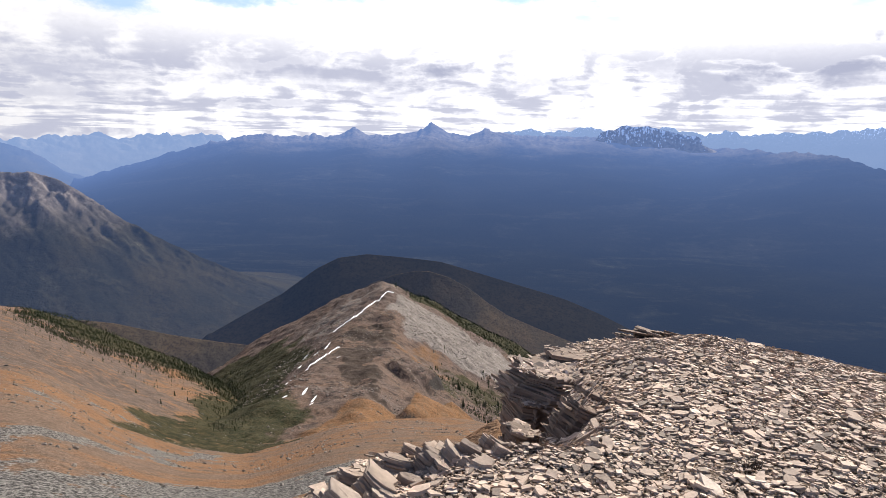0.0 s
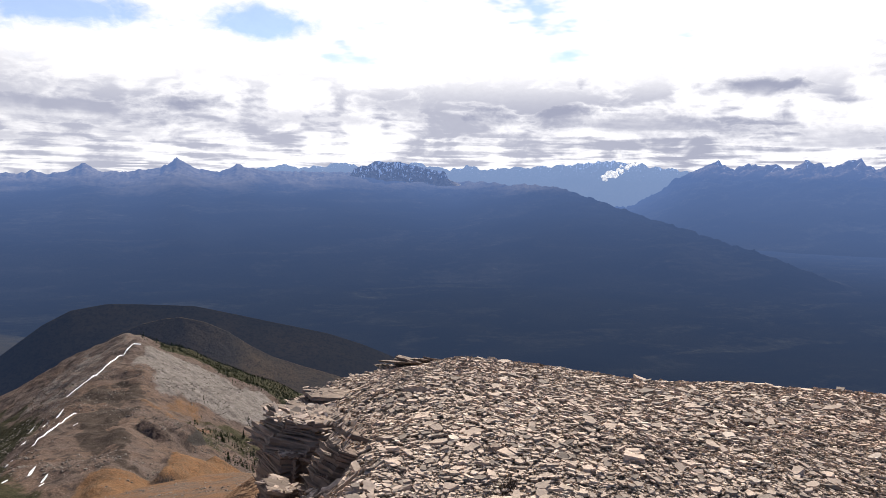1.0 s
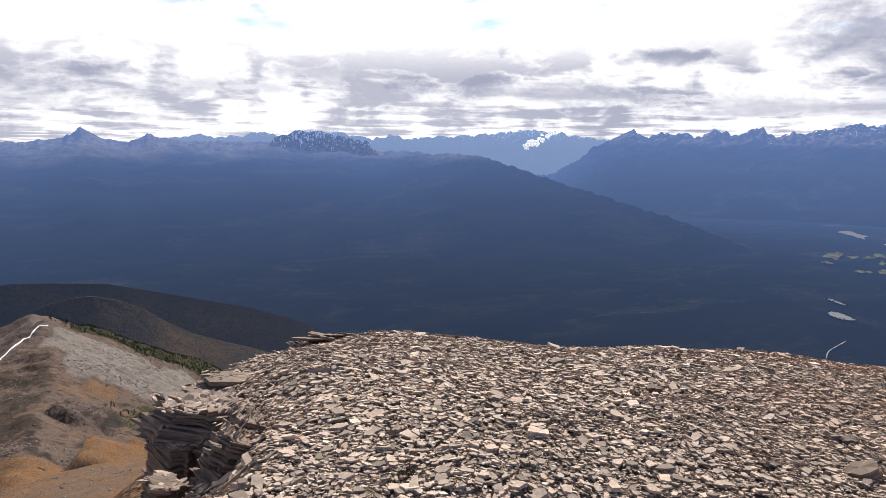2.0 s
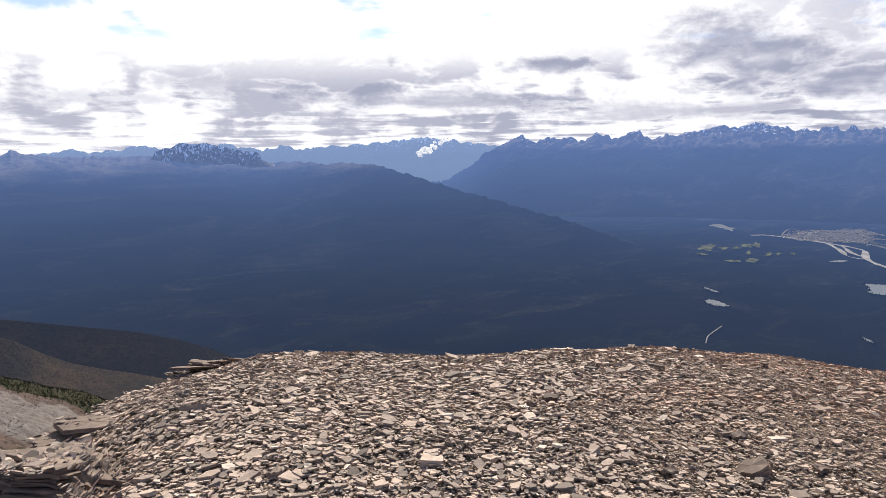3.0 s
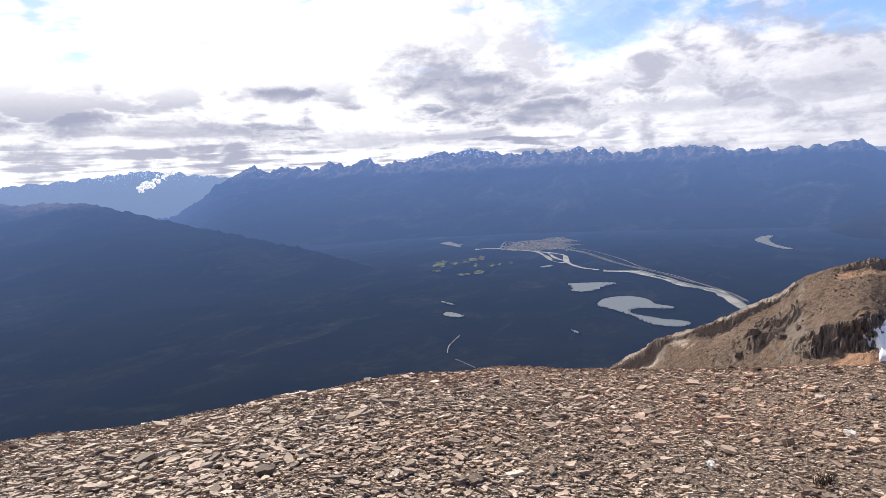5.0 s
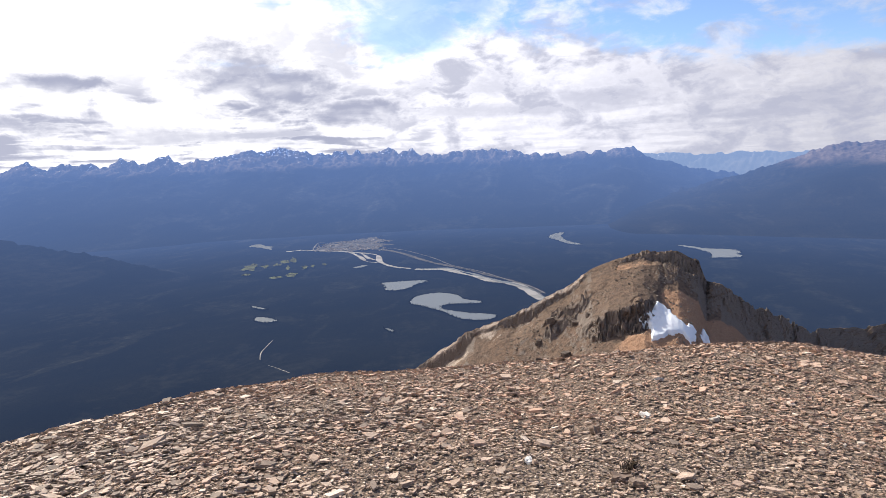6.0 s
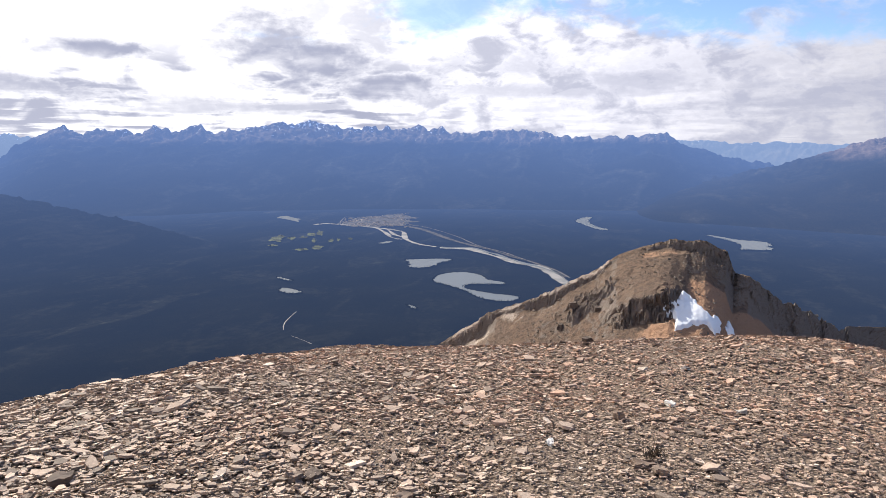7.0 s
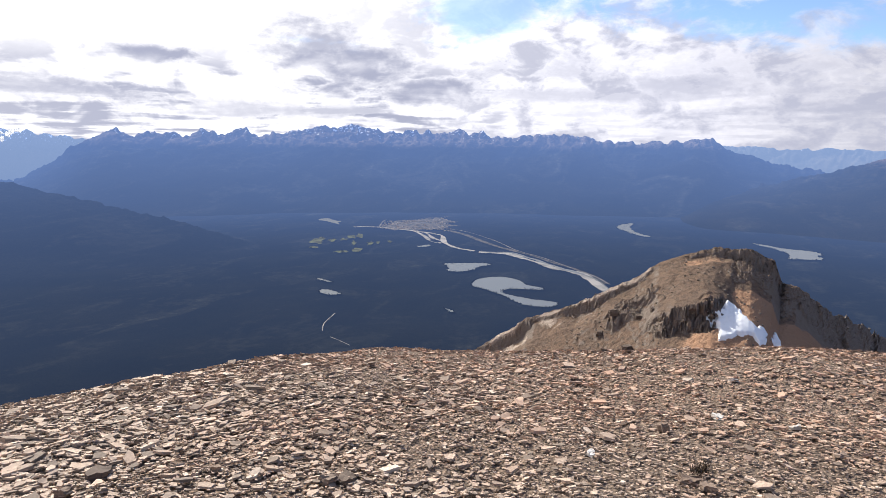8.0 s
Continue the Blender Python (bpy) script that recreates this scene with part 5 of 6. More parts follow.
class Grid:
    """Heights on an even grid, read between its points."""

    def __init__(self, ob, shape):
        co = np.empty(len(ob.data.vertices) * 3, np.float32)
        ob.data.vertices.foreach_get("co", co)
        co = co.reshape(*shape, 3)
        self.x, self.y, self.z = co[0, :, 0], co[:, 0, 1], co[..., 2]

    def __call__(self, x, y):
        u = np.clip(np.interp(x, self.x, np.arange(len(self.x))), 0, len(self.x) - 1.001)
        v = np.clip(np.interp(y, self.y, np.arange(len(self.y))), 0, len(self.y) - 1.001)
        i, j = u.astype(int), v.astype(int)
        a, b = u - i, v - j
        z = self.z
        inside = (np.asarray(x) > self.x[0]) & (np.asarray(x) < self.x[-1]) & (np.asarray(y) > self.y[0]) & (np.asarray(y) < self.y[-1])
        return np.where(inside, (z[j, i] * (1 - a) + z[j, i + 1] * a) * (1 - b) + (z[j + 1, i] * (1 - a) + z[j + 1, i + 1] * a) * b, -1e9)


ridge_top = Grid(ridge, RIDGE_SHAPE)


def knoll_top(x, y):
    b, r = np.degrees(np.arctan2(x, y)), np.hypot(x, y)
    inside = (b > 67) & (b < 129) & (r > 85) & (r < 290)
    return np.where(inside, knoll_land(x, y)[0], -1e9)



def land(x, y):
    x, y = np.asarray(x, float), np.asarray(y, float)
    return np.maximum(np.maximum(ground_height(x, y), ridge_top(x, y)), knoll_top(x, y))


def rounded(outline, rounds=3, jitter=0.0, seed=0):
    """A closed outline with its corners cut, and a little ragged."""
    p = np.array(outline, float)
    for _ in range(rounds):
        q = np.roll(p, -1, 0)
        p = np.stack([0.75 * p + 0.25 * q, 0.25 * p + 0.75 * q], 1).reshape(-1, 2)
    return p + np.random.default_rng(seed).normal(0, jitter, p.shape)


def snow_patch(label, outline, thick, jitter, seed):
    """A drift of old snow lying on the slope, with a steep rim."""
    p = rounded(outline, 2, jitter, seed)
    fit = np.linalg.lstsq(np.column_stack([p, np.ones(len(p))]), land(p[:, 0], p[:, 1]), rcond=None)[0]
    centre = p.mean(0)
    bm = bmesh.new()
    loops = []
    for grow, lift in ((1.0, -1.2), (0.995, 0.25), (0.96, 0.55)):
        q = centre + (p - centre) * grow
        z = q @ fit[:2] + fit[2] + lift * thick
        loops.append([bm.verts.new((x, y, h)) for (x, y), h in zip(q, z)])
    for a, b in zip(loops[:-1], loops[1:]):
        for k in range(len(p)):
            bm.faces.new((a[k], a[(k + 1) % len(p)], b[(k + 1) % len(p)], b[k]))
    bm.faces.new(loops[-1])
    bmesh.ops.recalc_face_normals(bm, faces=bm.faces)
    me = bpy.data.meshes.new("snow_patch")
    bm.to_mesh(me)
    bm.free()
    me.materials.append(MAT_SNOW)
    return tagged(new("snow_patch", me), label, "snow")


def snow_drift(label, outline, thick, seed):
    """A drift of old snow that follows the slope under it, with a worn rim."""
    p = np.array(outline, float)
    low, high = p.min(0) - 1.5, p.max(0) + 1.5
    X, Y = np.meshgrid(np.arange(low[0], high[0], 0.16), np.arange(low[1], high[1], 0.16))
    lies = zone(X + 0.35 * fbm(X * 0.9, Y * 0.9, 4, seed), Y + 0.35 * fbm(X * 0.9, Y * 0.9, 4, seed + 1), outline, 0.3)
    bed = sum(land(X + dx, Y + dy) for dx in (-1.2, 0, 1.2) for dy in (-1.2, 0, 1.2)) / 9
    Z = bed - 0.9 * thick + 2.0 * thick * lies + 0.05 * fbm(X * 0.5, Y * 0.5, 3, seed + 2) * lies
    return tagged(sheet("snow_patch", X, Y, Z, MAT_SNOW), label, "snow")


snow_drift("large white snow patch on the knoll's brown scree", [(132.8, -7.1), (130.5, -6.1), (129.5, -5.1), (128.7, -5.3), (127.5, -5.8), (124.2, -5.7), (124.6, -7.3), (125.8, -9.0), (126.5, -10.4), (126.7, -11.5), (125.6, -12.5), (134.4, -17.2), (134.1, -16.2), (134.2, -16.0), (130.8, -14.6), (129.4, -12.4), (130.0, -10.8), (131.7, -10.0), (133.0, -8.8), (133.0, -7.8)], 0.62, 1)


def streak(label, line, width, seed):
    """A thin snow streak along a line of places."""
    p = np.array(line, float)
    t = np.linspace(0, len(p) - 1, 10 * (len(p) - 1) + 1)
    x, y = np.interp(t, np.arange(len(p)), p[:, 0]), np.interp(t, np.arange(len(p)), p[:, 1])
    rng = np.random.default_rng(seed)
    half = width / 2 * (0.35 + 0.8 * np.abs(fbm(t * 1.3 + seed, t * 0, 3, seed))) * np.clip(np.minimum(t, t[-1] - t) * 5 + 0.15, 0, 1)
    dx, dy = np.gradient(x), np.gradient(y)
    size = np.hypot(dx, dy)
    ax, ay = -dy / size, dx / size
    across = np.array([-1, -0.5, 0, 0.5, 1])[:, None]
    wiggle = rng.normal(0, 0.12, len(t)) * width
    X, Y = x + (across * half + wiggle) * ax, y + (across * half + wiggle) * ay
    Z = land(X, Y) + 0.15 + 0.45 * (1 - across**2)
    return tagged(sheet("snow_streak", X, Y, Z, MAT_SNOW), label, "snow", "snow streaks on the ridge")


streak("long white snow streak along the ridge's crest", [(-38, 499), (-44, 490), (-51, 472), (-57, 450), (-61, 435), (-72, 418)], 1.1, 2)
streak("white snow streak on the ridge's spur", [(-60, 372), (-63, 362), (-65, 342), (-70, 324)], 1.1, 3)
for k, (x, y, size) in enumerate((a, b, 0.65 * c) for a, b, c in [(-83, 385, 2.4), (-77, 325, 2.0), (-71, 291, 1.8), (-64, 256, 1.4), (-57.5, 264, 2.0), (-52, 256, 1.8), (-51.5, 249, 1.2), (-69, 382, 3.0), (-74, 372, 1.8), (-79, 350, 1.8), (-56, 345, 1.6), (-45, 487, 1.6), (-48, 520, 2.0)]):
    snow_patch("small white snow patch on the ridge", [(x - 0.9 * size, y - 3 * size), (x - 0.1 * size, y - 2.4 * size), (x + 0.7 * size, y + 2.6 * size), (x + 0.2 * size, y + 2.0 * size)], 0.3, 0.05, 40 + k)


def fir_mesh(name, seed, crown=True, tiers=7, spokes=9):
    """A narrow mountain fir of 1 m: a tapered trunk, or tiers of drooping, ragged boughs."""
    rng = np.random.default_rng(seed)
    places, faces = [], []
    if not crown:
        for z, r in ((0, 0.035), (0.5, 0.022), (0.98, 0.004)):
            places += [(r * math.cos(a), r * math.sin(a), z) for a in np.linspace(0, 2 * np.pi, 6)[:-1]]
        faces = [(5 * k + i, 5 * k + (i + 1) % 5, 5 * k + 5 + (i + 1) % 5, 5 * k + 5 + i) for k in range(2) for i in range(5)]
        return np.array(places), np.array(faces)
    for k in range(tiers):
        z = 0.10 + 0.86 * k / tiers
        wide = 0.20 * (1 - k / tiers) ** 0.8 + 0.025
        start = len(places)
        for i in range(spokes):
            a = 2 * math.pi * (i + rng.uniform(-0.3, 0.3)) / spokes + k
            r = wide * rng.uniform(0.55, 1.15)
            places.append((r * math.cos(a), r * math.sin(a), z - 0.05 * rng.uniform(0.3, 1.3)))
            places.append((0.35 * r * math.cos(a + 0.35), 0.35 * r * math.sin(a + 0.35), z + 0.03))
        places.append((0, 0, z + 0.19))
        for i in range(spokes):
            a, b, c = start + 2 * i, start + 2 * i + 1, start + (2 * i + 2) % (2 * spokes)
            faces += [(a, b, start + 2 * spokes, start + 2 * spokes), (b, c, start + 2 * spokes, start + 2 * spokes)]
    return np.array(places), np.array([f[:3] for f in faces])


def woods(label, x, y, low, high, seed):
    """Many firs in one mesh, too many to count."""
    rng = np.random.default_rng(seed)
    z = land(x, y)
    kinds = [fir_mesh("crown", s, True, 3, 5) for s in range(5)]
    places, faces, base = [], [], 0
    for k in range(len(x)):
        p, f = kinds[k % 5]
        a, h = rng.uniform(0, 6.28), rng.uniform(low, high)
        w = h * rng.uniform(0.85, 1.35)
        c, s = math.cos(a) * w, math.sin(a) * w
        places.append(np.stack([x[k] + p[:, 0] * c - p[:, 1] * s, y[k] + p[:, 0] * s + p[:, 1] * c, z[k] - 0.2 + p[:, 2] * h], -1))
        faces.append(f + base)
        base += len(p)
    tagged(mesh_object("fir_wood", np.concatenate(places), np.concatenate(faces), MAT_NEEDLES), label, "trees", kind="stuff")


def scattered(seed, count, box, test):
    rng = np.random.default_rng(seed)
    x, y = rng.uniform(box[0], box[1], count), rng.uniform(box[2], box[3], count)
    keep = test(x, y) > rng.uniform(0, 1, count)
    return x[keep], y[keep]


def polar(x, y):
    return np.degrees(np.arctan2(x, y)), np.hypot(x, y)


def shoulder_wood(x, y):
    b, r = polar(x, y)
    start = np.interp(b, [-35, -19], [400, 350]) - 8 + 14 * fbm(x * 0.03, y * 0.03, 3, 91)
    return np.maximum(smooth(-6, 8, r - start), 0.03 * smooth(-90, -10, r - start)) * smooth(130, 100, r - start) * smooth(-35, -32.5, b) * smooth(-16.5, -19, b)


woods("dark fir wood below the meadow's shoulder", *scattered(1, 36000, (-360, -90, 230, 490), shoulder_wood), 1.1, 2.4, 1)
woods("dark firs on the ridge's green flank", *scattered(2, 9000, (-180, -55, 195, 520), lambda x, y: smooth(0.0, 0.5, fbm(x * 0.025, y * 0.025, 3, 92) + 0.02 * (-x - 80 - 0.15 * (y - 200))) * smooth(-22, -19, np.degrees(np.arctan2(x, y)))), 0.8, 2.0, 2)
woods("low dark heath bushes on the green flank", *scattered(6, 5000, (-150, -40, 165, 330), lambda x, y: smooth(-0.1, 0.4, fbm(x * 0.05, y * 0.04, 3, 98)) * zone(x, y, [(-140, 330), (-84, 330), (-56, 236), (-46, 172), (-62, 176), (-92, 184), (-112, 260)], 8)), 0.35, 0.9, 6)
woods("dark firs on the ridge's lower scree", *scattered(3, 6000, (-30, 130, 470, 640), lambda x, y: smooth(0.0, 0.5, 0.8 * fbm(x * 0.04, y * 0.04, 3, 93) + 0.03 * (x - 30 - 0.75 * (520 - y)))), 1.4, 3.0, 3)
woods("small dark firs beside the peak", *scattered(4, 150, (-46, -12, 585, 625), lambda x, y: 0.7 + 0 * x), 2.5, 4.5, 4)
woods("dark firs behind the orange bench", *scattered(5, 1500, (-6, 62, 322, 430), lambda x, y: smooth(-0.1, 0.4, fbm(x * 0.06, y * 0.04, 3, 94) + 0.012 * (x - 12) - 0.004 * np.abs(y - 365))), 1.5, 3.4, 5)


def fir(x, y, height, seed):
    base = tagged(new("fir_tree"), "narrow dark green mountain fir on the slope", "tree", "single firs on the slopes")
    base.location = (x, y, float(land(x, y)) - 0.15)
    for name, crown, mat in (("trunk", False, MAT_BARK), ("crown", True, MAT_NEEDLES)):
        p, f = fir_mesh(name, seed, crown)
        ob = mesh_object(name, p * np.array([height * 1.1, height * 1.1, height]), f, mat)
        ob.parent = base
    return base


rng = np.random.default_rng(77)
for k in range(14):
    fir(rng.uniform(-120, -85), rng.uniform(235, 330), rng.uniform(1.4, 2.6), 200 + k)
for k in range(10):
    fir(rng.uniform(8, 45), rng.uniform(325, 400), rng.uniform(3, 5.5), 300 + k)

WATER_LEVEL = FLOOR + 4.2


def flat_shape(name, outline, z, mat, label, category, rounds=3, jitter=0.0, seed=0, kind="structure", group=""):
    p = rounded(outline, rounds + 2, jitter, seed)
    bm = bmesh.new()
    bm.faces.new([bm.verts.new((x, y, z)) for x, y in p])
    bm.normal_update()
    if bm.faces[:][0].normal.z < 0:
        bmesh.ops.reverse_faces(bm, faces=bm.faces[:])
    bmesh.ops.triangulate(bm, faces=bm.faces[:])
    me = bpy.data.meshes.new(name)
    bm.to_mesh(me)
    bm.free()
    me.materials.append(mat)
    return tagged(new(name, me), label, category, group, kind)


def ribbon(name, line, width, z, mat, label, category, seed=0, wander=0.0):
    p = np.array(line, float)
    t = np.linspace(0, len(p) - 1, 8 * (len(p) - 1) + 1)
    k = np.clip(t.astype(int), 0, len(p) - 2)
    u = (t - k)[:, None]
    q = np.pad(p, ((1, 1), (0, 0)), mode="edge")
    a, b, c, d = q[k], q[k + 1], q[k + 2], q[k + 3]
    c2 = 0.5 * (2 * b + (c - a) * u + (2 * a - 5 * b + 4 * c - d) * u**2 + (3 * b - a - 3 * c + d) * u**3)
    x, y = c2.T
    dx, dy = np.gradient(x), np.gradient(y)
    size = np.hypot(dx, dy) + 1e-6
    half = width / 2 * (1 + wander * fbm(t * 0.9 + seed, t * 0, 3, seed + 1))
    shift = wander * width * 0.6 * fbm(t * 0.7, t * 0 + 5, 3, seed + 2)
    across = np.array([-1.0, 1.0])[:, None]
    X, Y = x - (across * half + shift) * dy / size, y + (across * half + shift) * dx / size
    return tagged(sheet(name, X, Y, np.full(X.shape, z), mat), label, category, kind="structure")


SHORES = []


def lake(outline, label, category, jitter, seed):
    flat_shape("water", outline, WATER_LEVEL, MAT_WATER, label, category, 1, jitter, seed)
    SHORES.append(rounded(outline, 3, jitter, seed))


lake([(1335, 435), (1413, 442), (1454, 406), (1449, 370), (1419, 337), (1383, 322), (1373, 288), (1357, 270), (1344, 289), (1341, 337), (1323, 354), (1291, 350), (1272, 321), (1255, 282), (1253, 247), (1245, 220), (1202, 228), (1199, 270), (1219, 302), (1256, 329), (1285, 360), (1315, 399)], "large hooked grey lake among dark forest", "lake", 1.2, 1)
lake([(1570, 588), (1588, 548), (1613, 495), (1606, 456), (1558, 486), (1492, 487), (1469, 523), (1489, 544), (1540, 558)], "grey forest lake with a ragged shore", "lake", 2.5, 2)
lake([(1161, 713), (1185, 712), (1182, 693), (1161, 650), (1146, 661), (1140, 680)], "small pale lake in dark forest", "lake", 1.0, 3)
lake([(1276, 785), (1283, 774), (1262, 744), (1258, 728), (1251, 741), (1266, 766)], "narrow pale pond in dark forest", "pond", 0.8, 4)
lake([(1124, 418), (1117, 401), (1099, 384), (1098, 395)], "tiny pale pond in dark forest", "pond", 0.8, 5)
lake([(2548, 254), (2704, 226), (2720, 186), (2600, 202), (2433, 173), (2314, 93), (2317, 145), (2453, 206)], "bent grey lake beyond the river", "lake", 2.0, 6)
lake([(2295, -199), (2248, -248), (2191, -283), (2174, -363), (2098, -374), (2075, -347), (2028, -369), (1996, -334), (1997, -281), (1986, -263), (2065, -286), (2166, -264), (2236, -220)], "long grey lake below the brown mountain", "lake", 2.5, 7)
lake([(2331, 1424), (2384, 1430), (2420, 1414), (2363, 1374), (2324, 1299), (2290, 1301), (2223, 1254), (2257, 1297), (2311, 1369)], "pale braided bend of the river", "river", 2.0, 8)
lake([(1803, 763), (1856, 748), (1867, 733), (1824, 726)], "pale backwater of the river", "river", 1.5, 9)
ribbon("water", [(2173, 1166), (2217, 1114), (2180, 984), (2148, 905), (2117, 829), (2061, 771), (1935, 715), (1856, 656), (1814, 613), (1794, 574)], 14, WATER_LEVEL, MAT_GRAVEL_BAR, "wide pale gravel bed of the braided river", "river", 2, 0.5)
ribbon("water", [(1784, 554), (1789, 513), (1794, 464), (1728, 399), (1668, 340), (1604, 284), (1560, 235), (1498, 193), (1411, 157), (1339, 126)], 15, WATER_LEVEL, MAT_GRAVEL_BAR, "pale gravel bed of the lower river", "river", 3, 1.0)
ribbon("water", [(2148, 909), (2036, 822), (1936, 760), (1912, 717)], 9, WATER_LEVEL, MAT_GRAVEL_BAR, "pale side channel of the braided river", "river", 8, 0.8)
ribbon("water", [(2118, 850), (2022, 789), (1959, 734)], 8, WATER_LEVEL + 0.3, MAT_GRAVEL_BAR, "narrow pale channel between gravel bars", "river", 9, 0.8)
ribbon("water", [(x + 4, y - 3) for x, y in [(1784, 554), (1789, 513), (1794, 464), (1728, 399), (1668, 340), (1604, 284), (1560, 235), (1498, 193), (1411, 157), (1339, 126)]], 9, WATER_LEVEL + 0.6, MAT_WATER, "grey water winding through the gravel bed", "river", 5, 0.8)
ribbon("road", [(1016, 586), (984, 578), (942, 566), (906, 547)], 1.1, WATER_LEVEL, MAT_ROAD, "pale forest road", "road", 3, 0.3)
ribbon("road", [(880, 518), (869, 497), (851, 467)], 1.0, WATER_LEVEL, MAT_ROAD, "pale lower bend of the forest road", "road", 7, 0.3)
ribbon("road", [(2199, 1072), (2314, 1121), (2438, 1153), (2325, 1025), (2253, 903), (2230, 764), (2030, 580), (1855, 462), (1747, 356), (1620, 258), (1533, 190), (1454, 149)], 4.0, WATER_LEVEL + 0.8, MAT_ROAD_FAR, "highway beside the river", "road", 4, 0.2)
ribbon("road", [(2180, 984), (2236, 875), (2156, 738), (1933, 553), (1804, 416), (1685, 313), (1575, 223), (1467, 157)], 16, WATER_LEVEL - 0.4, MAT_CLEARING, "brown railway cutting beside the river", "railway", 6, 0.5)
rng = np.random.default_rng(5)
for k, (x, y, wide, deep) in enumerate([(1791, 1104, 14.0, 56.0), (1857, 1112, 8.0, 26.0), (1835, 1063, 10.0, 25.0), (1868, 1042, 9.0, 26.0), (1927, 1043, 9.0, 41.0), (1964, 1031, 8.0, 42.0), (1813, 973, 4.0, 37.0), (1692, 895, 10.0, 26.0), (1636, 919, 12.0, 20.0), (1813, 916, 6.0, 30.0), (1846, 907, 4.0, 24.0), (1690, 1040, 8.0, 22.0), (1879, 880, 5.0, 19.0)]):
    a, way = np.linspace(0, 2 * np.pi, 11)[:-1], math.atan2(x, y)
    r = rng.uniform(0.5, 2.1, 10)
    flat_shape("fairway", [(x + s * (wide * math.cos(t) * math.cos(way) + deep * math.sin(t) * math.sin(way)), y + s * (deep * math.sin(t) * math.cos(way) - wide * math.cos(t) * math.sin(way))) for s, t in zip(r, a)], WATER_LEVEL + 0.2 * (k % 3), MAT_GREEN, "bright green mown fairway among dark trees", "grass", 1, 2.2, k, group="fairways in the valley")


def build_shore_trees():
    """Dark conifers along the lake shores, breaking the edge of the water."""
    rng = np.random.default_rng(31)
    x, y = [], []
    for p in SHORES[:2] + SHORES[2:7]:
        q = np.roll(p, -1, 0)
        step = np.hypot(*(q - p).T)
        mid = p.mean(0)
        for (ax, ay), (bx, by), length in zip(p, q, step):
            for u in rng.uniform(0, 1, int(length / 1.6) + 1):
                if rng.uniform() < 0.7:
                    px, py = ax + u * (bx - ax), ay + u * (by - ay)
                    out = rng.uniform(-1.0, 5.0) / max(1.0, math.hypot(px - mid[0], py - mid[1]))
                    x.append(px + out * (px - mid[0]))
                    y.append(py + out * (py - mid[1]))
    places, faces, base = [], [], 0
    kinds = [fir_mesh("crown", 60 + k, True, 3, 5) for k in range(4)]
    for k in range(len(x)):
        p, f = kinds[k % 4]
        h = rng.uniform(2.5, 5.5)
        places.append(p * np.array([1.5 * h, 1.5 * h, h]) + np.array([x[k], y[k], WATER_LEVEL - 1.5]))
        faces.append(f + base)
        base += len(p)
    tagged(mesh_object("shore_trees", np.concatenate(places), np.concatenate(faces), MAT_SHORE_WOOD), "dark conifers fringing the valley lakes", "trees", kind="stuff")


build_shore_trees()


def build_town():
    """The far town: rows of small gabled houses, each a few metres across."""
    rng = np.random.default_rng(9)
    places, faces, kinds = [], [], []
    for k in range(420):
        u, v = rng.uniform(0, 1), rng.uniform(0, 1) ** 1.4
        near, far = np.array((2169, 1062)) * (1 - u) + np.array((2187, 787)) * u, np.array((2365, 1134)) * (1 - u) + np.array((2679, 955)) * u
        x, y = near * (1 - v) + far * v
        if fbm(x * 0.02, y * 0.02, 2, 99) < -0.25:
            continue
        w, d, h = rng.uniform(1.8, 4.2), rng.uniform(1.4, 2.6), rng.uniform(0.7, 1.3)
        a = 0.9 + rng.choice([0, 1.57]) + rng.normal(0, 0.08)
        z = WATER_LEVEL - 0.5
        b = len(places)
        for px, py, pz in ((-w, -d, 0), (w, -d, 0), (w, d, 0), (-w, d, 0), (-w, -d, h), (w, -d, h), (w, d, h), (-w, d, h), (-w, 0, h + 0.45 * d), (w, 0, h + 0.45 * d)):
            places.append((x + px * math.cos(a) - py * math.sin(a), y + px * math.sin(a) + py * math.cos(a), z + pz))
        faces += [(b, b + 1, b + 5, b + 4), (b + 1, b + 2, b + 6, b + 5), (b + 2, b + 3, b + 7, b + 6), (b + 3, b, b + 4, b + 7), (b + 4, b + 5, b + 9, b + 8), (b + 6, b + 7, b + 8, b + 9)]
        kinds += [0, 0, 0, 0, 1, 1]
    ob = mesh_object("town_houses", places, faces, MAT_WALL)
    ob.data.materials.append(MAT_ROOF)
    ob.data.polygons.foreach_set("material_index", np.array(kinds, np.int32))
    tagged(ob, "far pale town of small gabled houses by the river", "town", kind="stuff")
    flat_shape("clearing", [(2169, 1062), (2187, 787), (2679, 955), (2365, 1134)], WATER_LEVEL - 0.9, MAT_CLEARING, "cleared ground round the far town", "clearing", 2, 22, 8)


build_town()


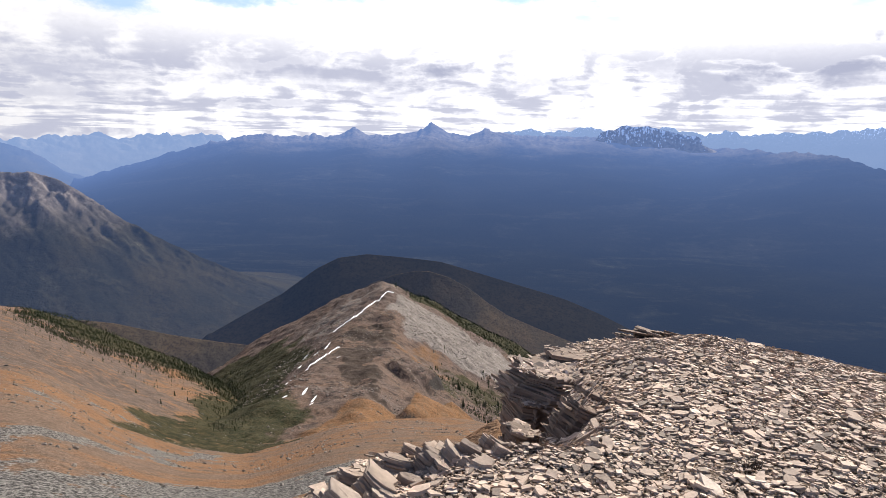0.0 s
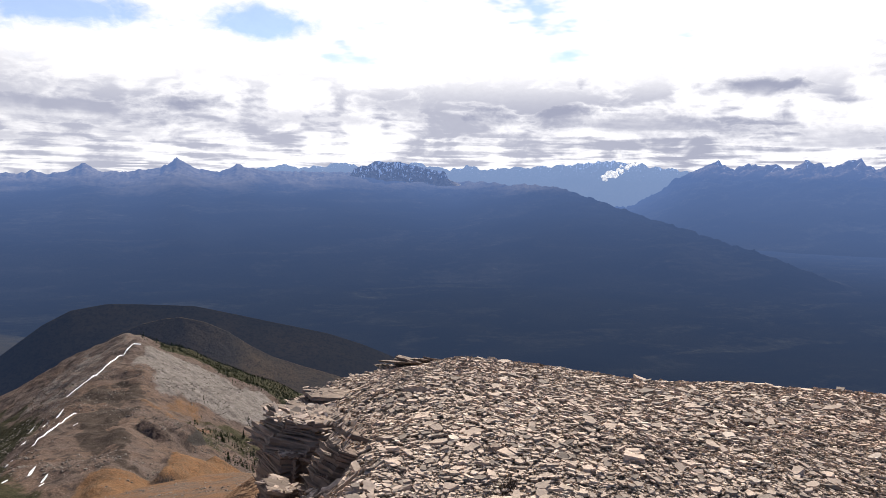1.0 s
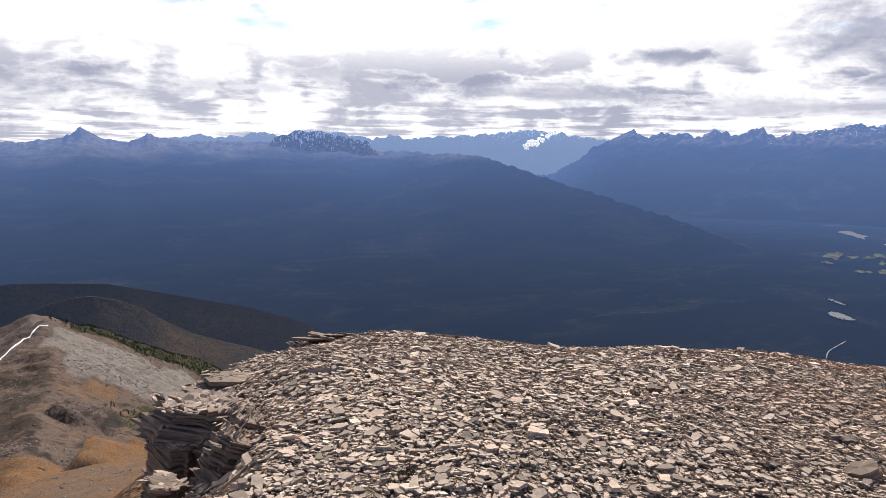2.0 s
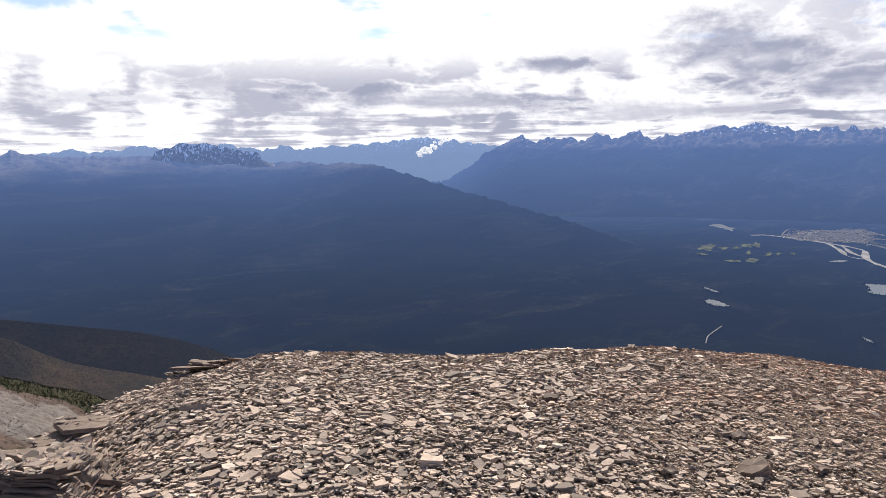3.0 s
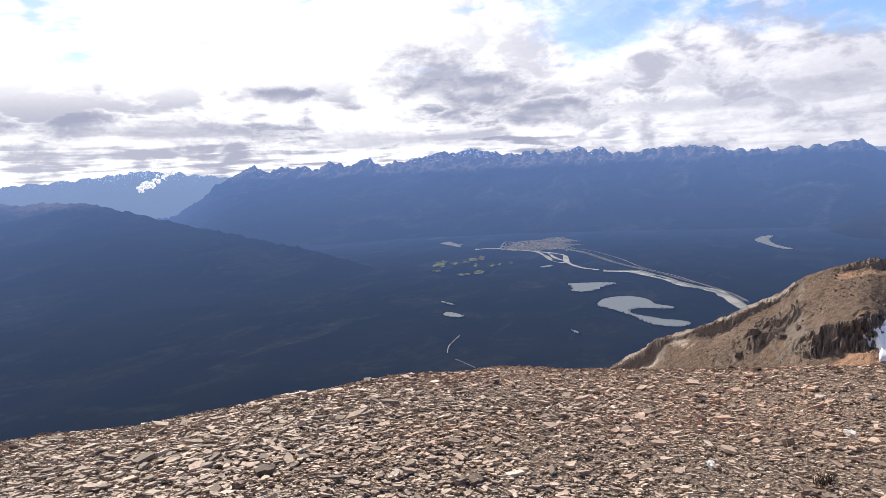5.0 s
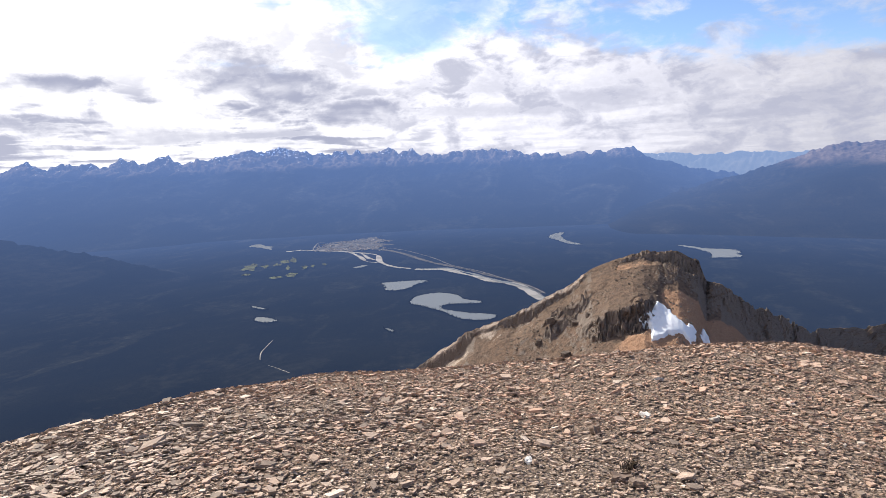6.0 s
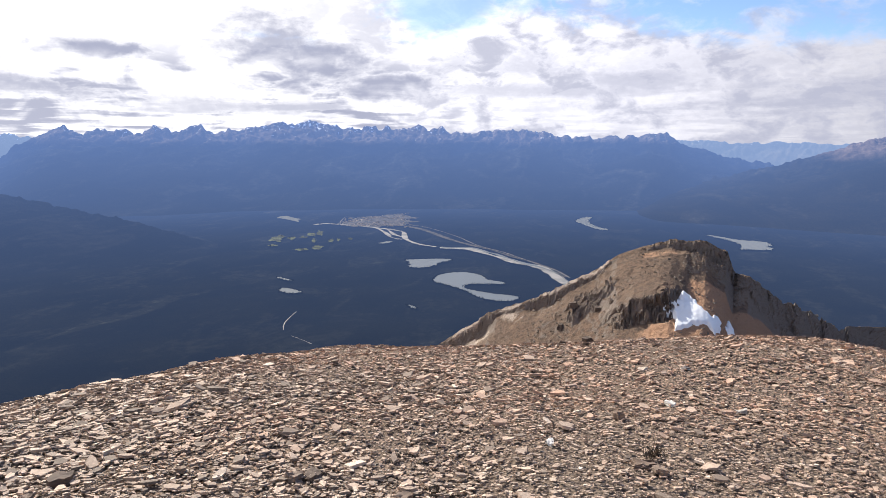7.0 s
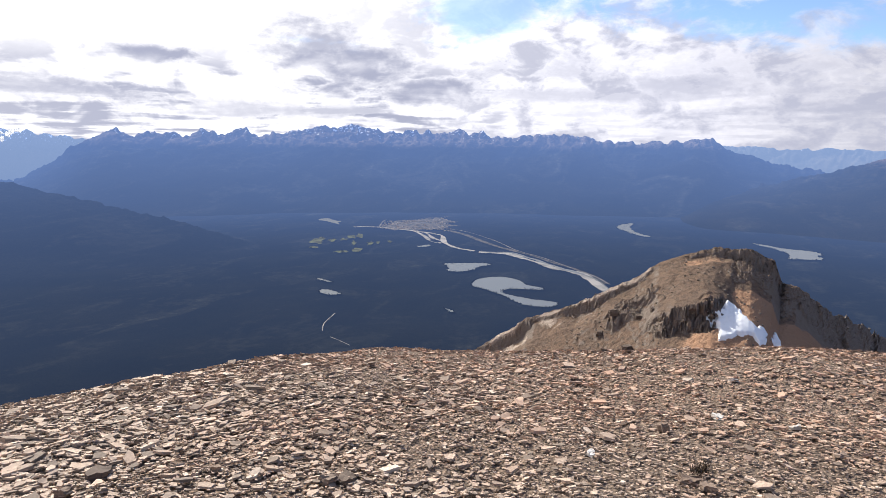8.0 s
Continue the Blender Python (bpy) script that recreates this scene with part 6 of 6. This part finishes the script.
def puff(label, bearing, height, distance, size, seed):
    """A small bright cloud on the mountain side: many lumps run together."""
    rng = np.random.default_rng(seed)
    bm = bmesh.new()
    for k in range(34):
        t = rng.uniform(-1, 1)
        m = pose(t * size, (0.9 - abs(t)) * 0.5 * size + rng.normal(0, 0.12) * size, (0.42 * t + rng.normal(0, 0.16)) * size, 0, 0, rng.uniform(0, 360)) @ Matrix.Diagonal((1.3, 1, 0.8, 1))
        bmesh.ops.create_icosphere(bm, subdivisions=3, radius=size * (0.10 + 0.20 * rng.uniform() * (1 - 0.6 * abs(t))), matrix=m)
    for v in bm.verts:
        v.co += noise.noise_vector(v.co * (5.0 / size)) * 0.16 * size + noise.noise_vector(v.co * (16.0 / size)) * 0.05 * size
    for f in bm.faces:
        f.smooth = True
    me = bpy.data.meshes.new("cloud")
    bm.to_mesh(me)
    bm.free()
    me.materials.append(MAT_CLOUD)
    ob = tagged(new("cloud", me), label, "cloud")
    ob.matrix_basis = Matrix.Translation(toward(bearing, height) * distance + Vector((0, 0, EYE_HEIGHT))) @ pose(0, 0, 0, 0, 0, -bearing)
    return ob


puff("small bright cloud clinging to the far mountain", 35.2, 0.25, 3500, 50, 3)
puff("small bright cloud wisp by the far peak", 36.6, 0.95, 3500, 26, 4)


def boulders(label, x, y, low, high, mat, seed):
    """Strewn rocks on a slope, in one mesh."""
    rng = np.random.default_rng(seed)
    bm = bmesh.new()
    bmesh.ops.create_icosphere(bm, subdivisions=1, radius=1.0)
    unit = np.array([v.co for v in bm.verts])
    tris = np.array([[v.index for v in f.verts] for f in bm.faces])
    bm.free()
    z = land(x, y)
    places, faces = [], []
    for k in range(len(x)):
        size = np.exp(rng.uniform(np.log(low), np.log(high)))
        p = unit * rng.uniform(0.65, 1.15, (len(unit), 1)) * np.array([1.2, 0.9, 0.7]) * size
        a = rng.uniform(0, 6.28)
        places.append(np.stack([x[k] + p[:, 0] * math.cos(a) - p[:, 1] * math.sin(a), y[k] + p[:, 0] * math.sin(a) + p[:, 1] * math.cos(a), z[k] + 0.2 * size + p[:, 2]], -1))
        faces.append(tris + k * len(unit))
    tagged(mesh_object("boulders", np.concatenate(places), np.concatenate(faces), mat), label, "rocks", kind="stuff")


MAT_BOULDER = plain_material("weathered rock", (0.22, 0.185, 0.155), (0.13, 0.108, 0.09), 0.6)
boulders("weathered brown rocks strewn over the knoll", *scattered(11, 5200, (100, 158, -30, 45), lambda x, y: smooth(-0.1, 0.5, fbm(x * 0.1, y * 0.1, 3, 95) + 0.25 * smooth(138, 132, np.hypot(x, y)))), 0.05, 0.30, MAT_BOULDER, 1)
boulders("dark broken rocks on the knoll's far shoulder", *scattered(13, 1800, (128, 215, -85, -14), lambda x, y: smooth(96.2, 97.5, np.degrees(np.arctan2(x, y)) + 0 * y) * smooth(-0.2, 0.3, fbm(x * 0.12, y * 0.12, 3, 97))), 0.12, 0.5, MAT_BOULDER, 3)
boulders("grey rocks strewn in bands over the meadow", *scattered(12, 7000, (-190, 40, 35, 260), lambda x, y: smooth(0.05, 0.5, fbm(x * 0.02, y * 0.07, 3, 96))), 0.08, 0.38, MAT_BOULDER, 2)

boulders("grey and brown rocks strewn over the bare ridge", *scattered(14, 9000, (-110, 90, 215, 540), lambda x, y: smooth(0.0, 0.6, fbm(x * 0.04, y * 0.03, 4, 101) + 0.15) * (ridge_top(x, y) > ground_height(x, y) + 0.5)), 0.18, 0.75, MAT_BOULDER, 4)

# ---- single crags ----
MAT_DARK_ROCK = plain_material("dark weathered crag", (0.185, 0.145, 0.118), (0.095, 0.075, 0.061), 0.9)


def crag(label, x, y, z, length, width, tall, seed, mat, dip, turn, bed, group):
    me = bedded_mesh("rock_crag", length, width, tall, seed, bed, 0.10, 12)
    me.materials[0] = mat
    ob = tagged(new("rock_crag", me), label, "rock", group)
    ob.matrix_basis = pose(x, y, z, 0, dip, turn)
    return ob


rng = np.random.default_rng(23)
for k, (b, way, size) in enumerate([(85.6, 130.5, 2.2), (87.4, 135.5, 1.3), (83.2, 139.5, 1.5), (86.2, 138.0, 1.8), (84.3, 140.5, 2.0)]):
    x, y = way * math.sin(radians(b)), way * math.cos(radians(b))
    crag("dark broken boulder on the knoll's slope", x, y, float(land(x, y)) - 0.45, size, 0.7 * size, 0.62 * size, 840 + k, MAT_DARK_ROCK, rng.uniform(-20, 20), rng.uniform(0, 180), 0.3, "dark boulders on the knoll")
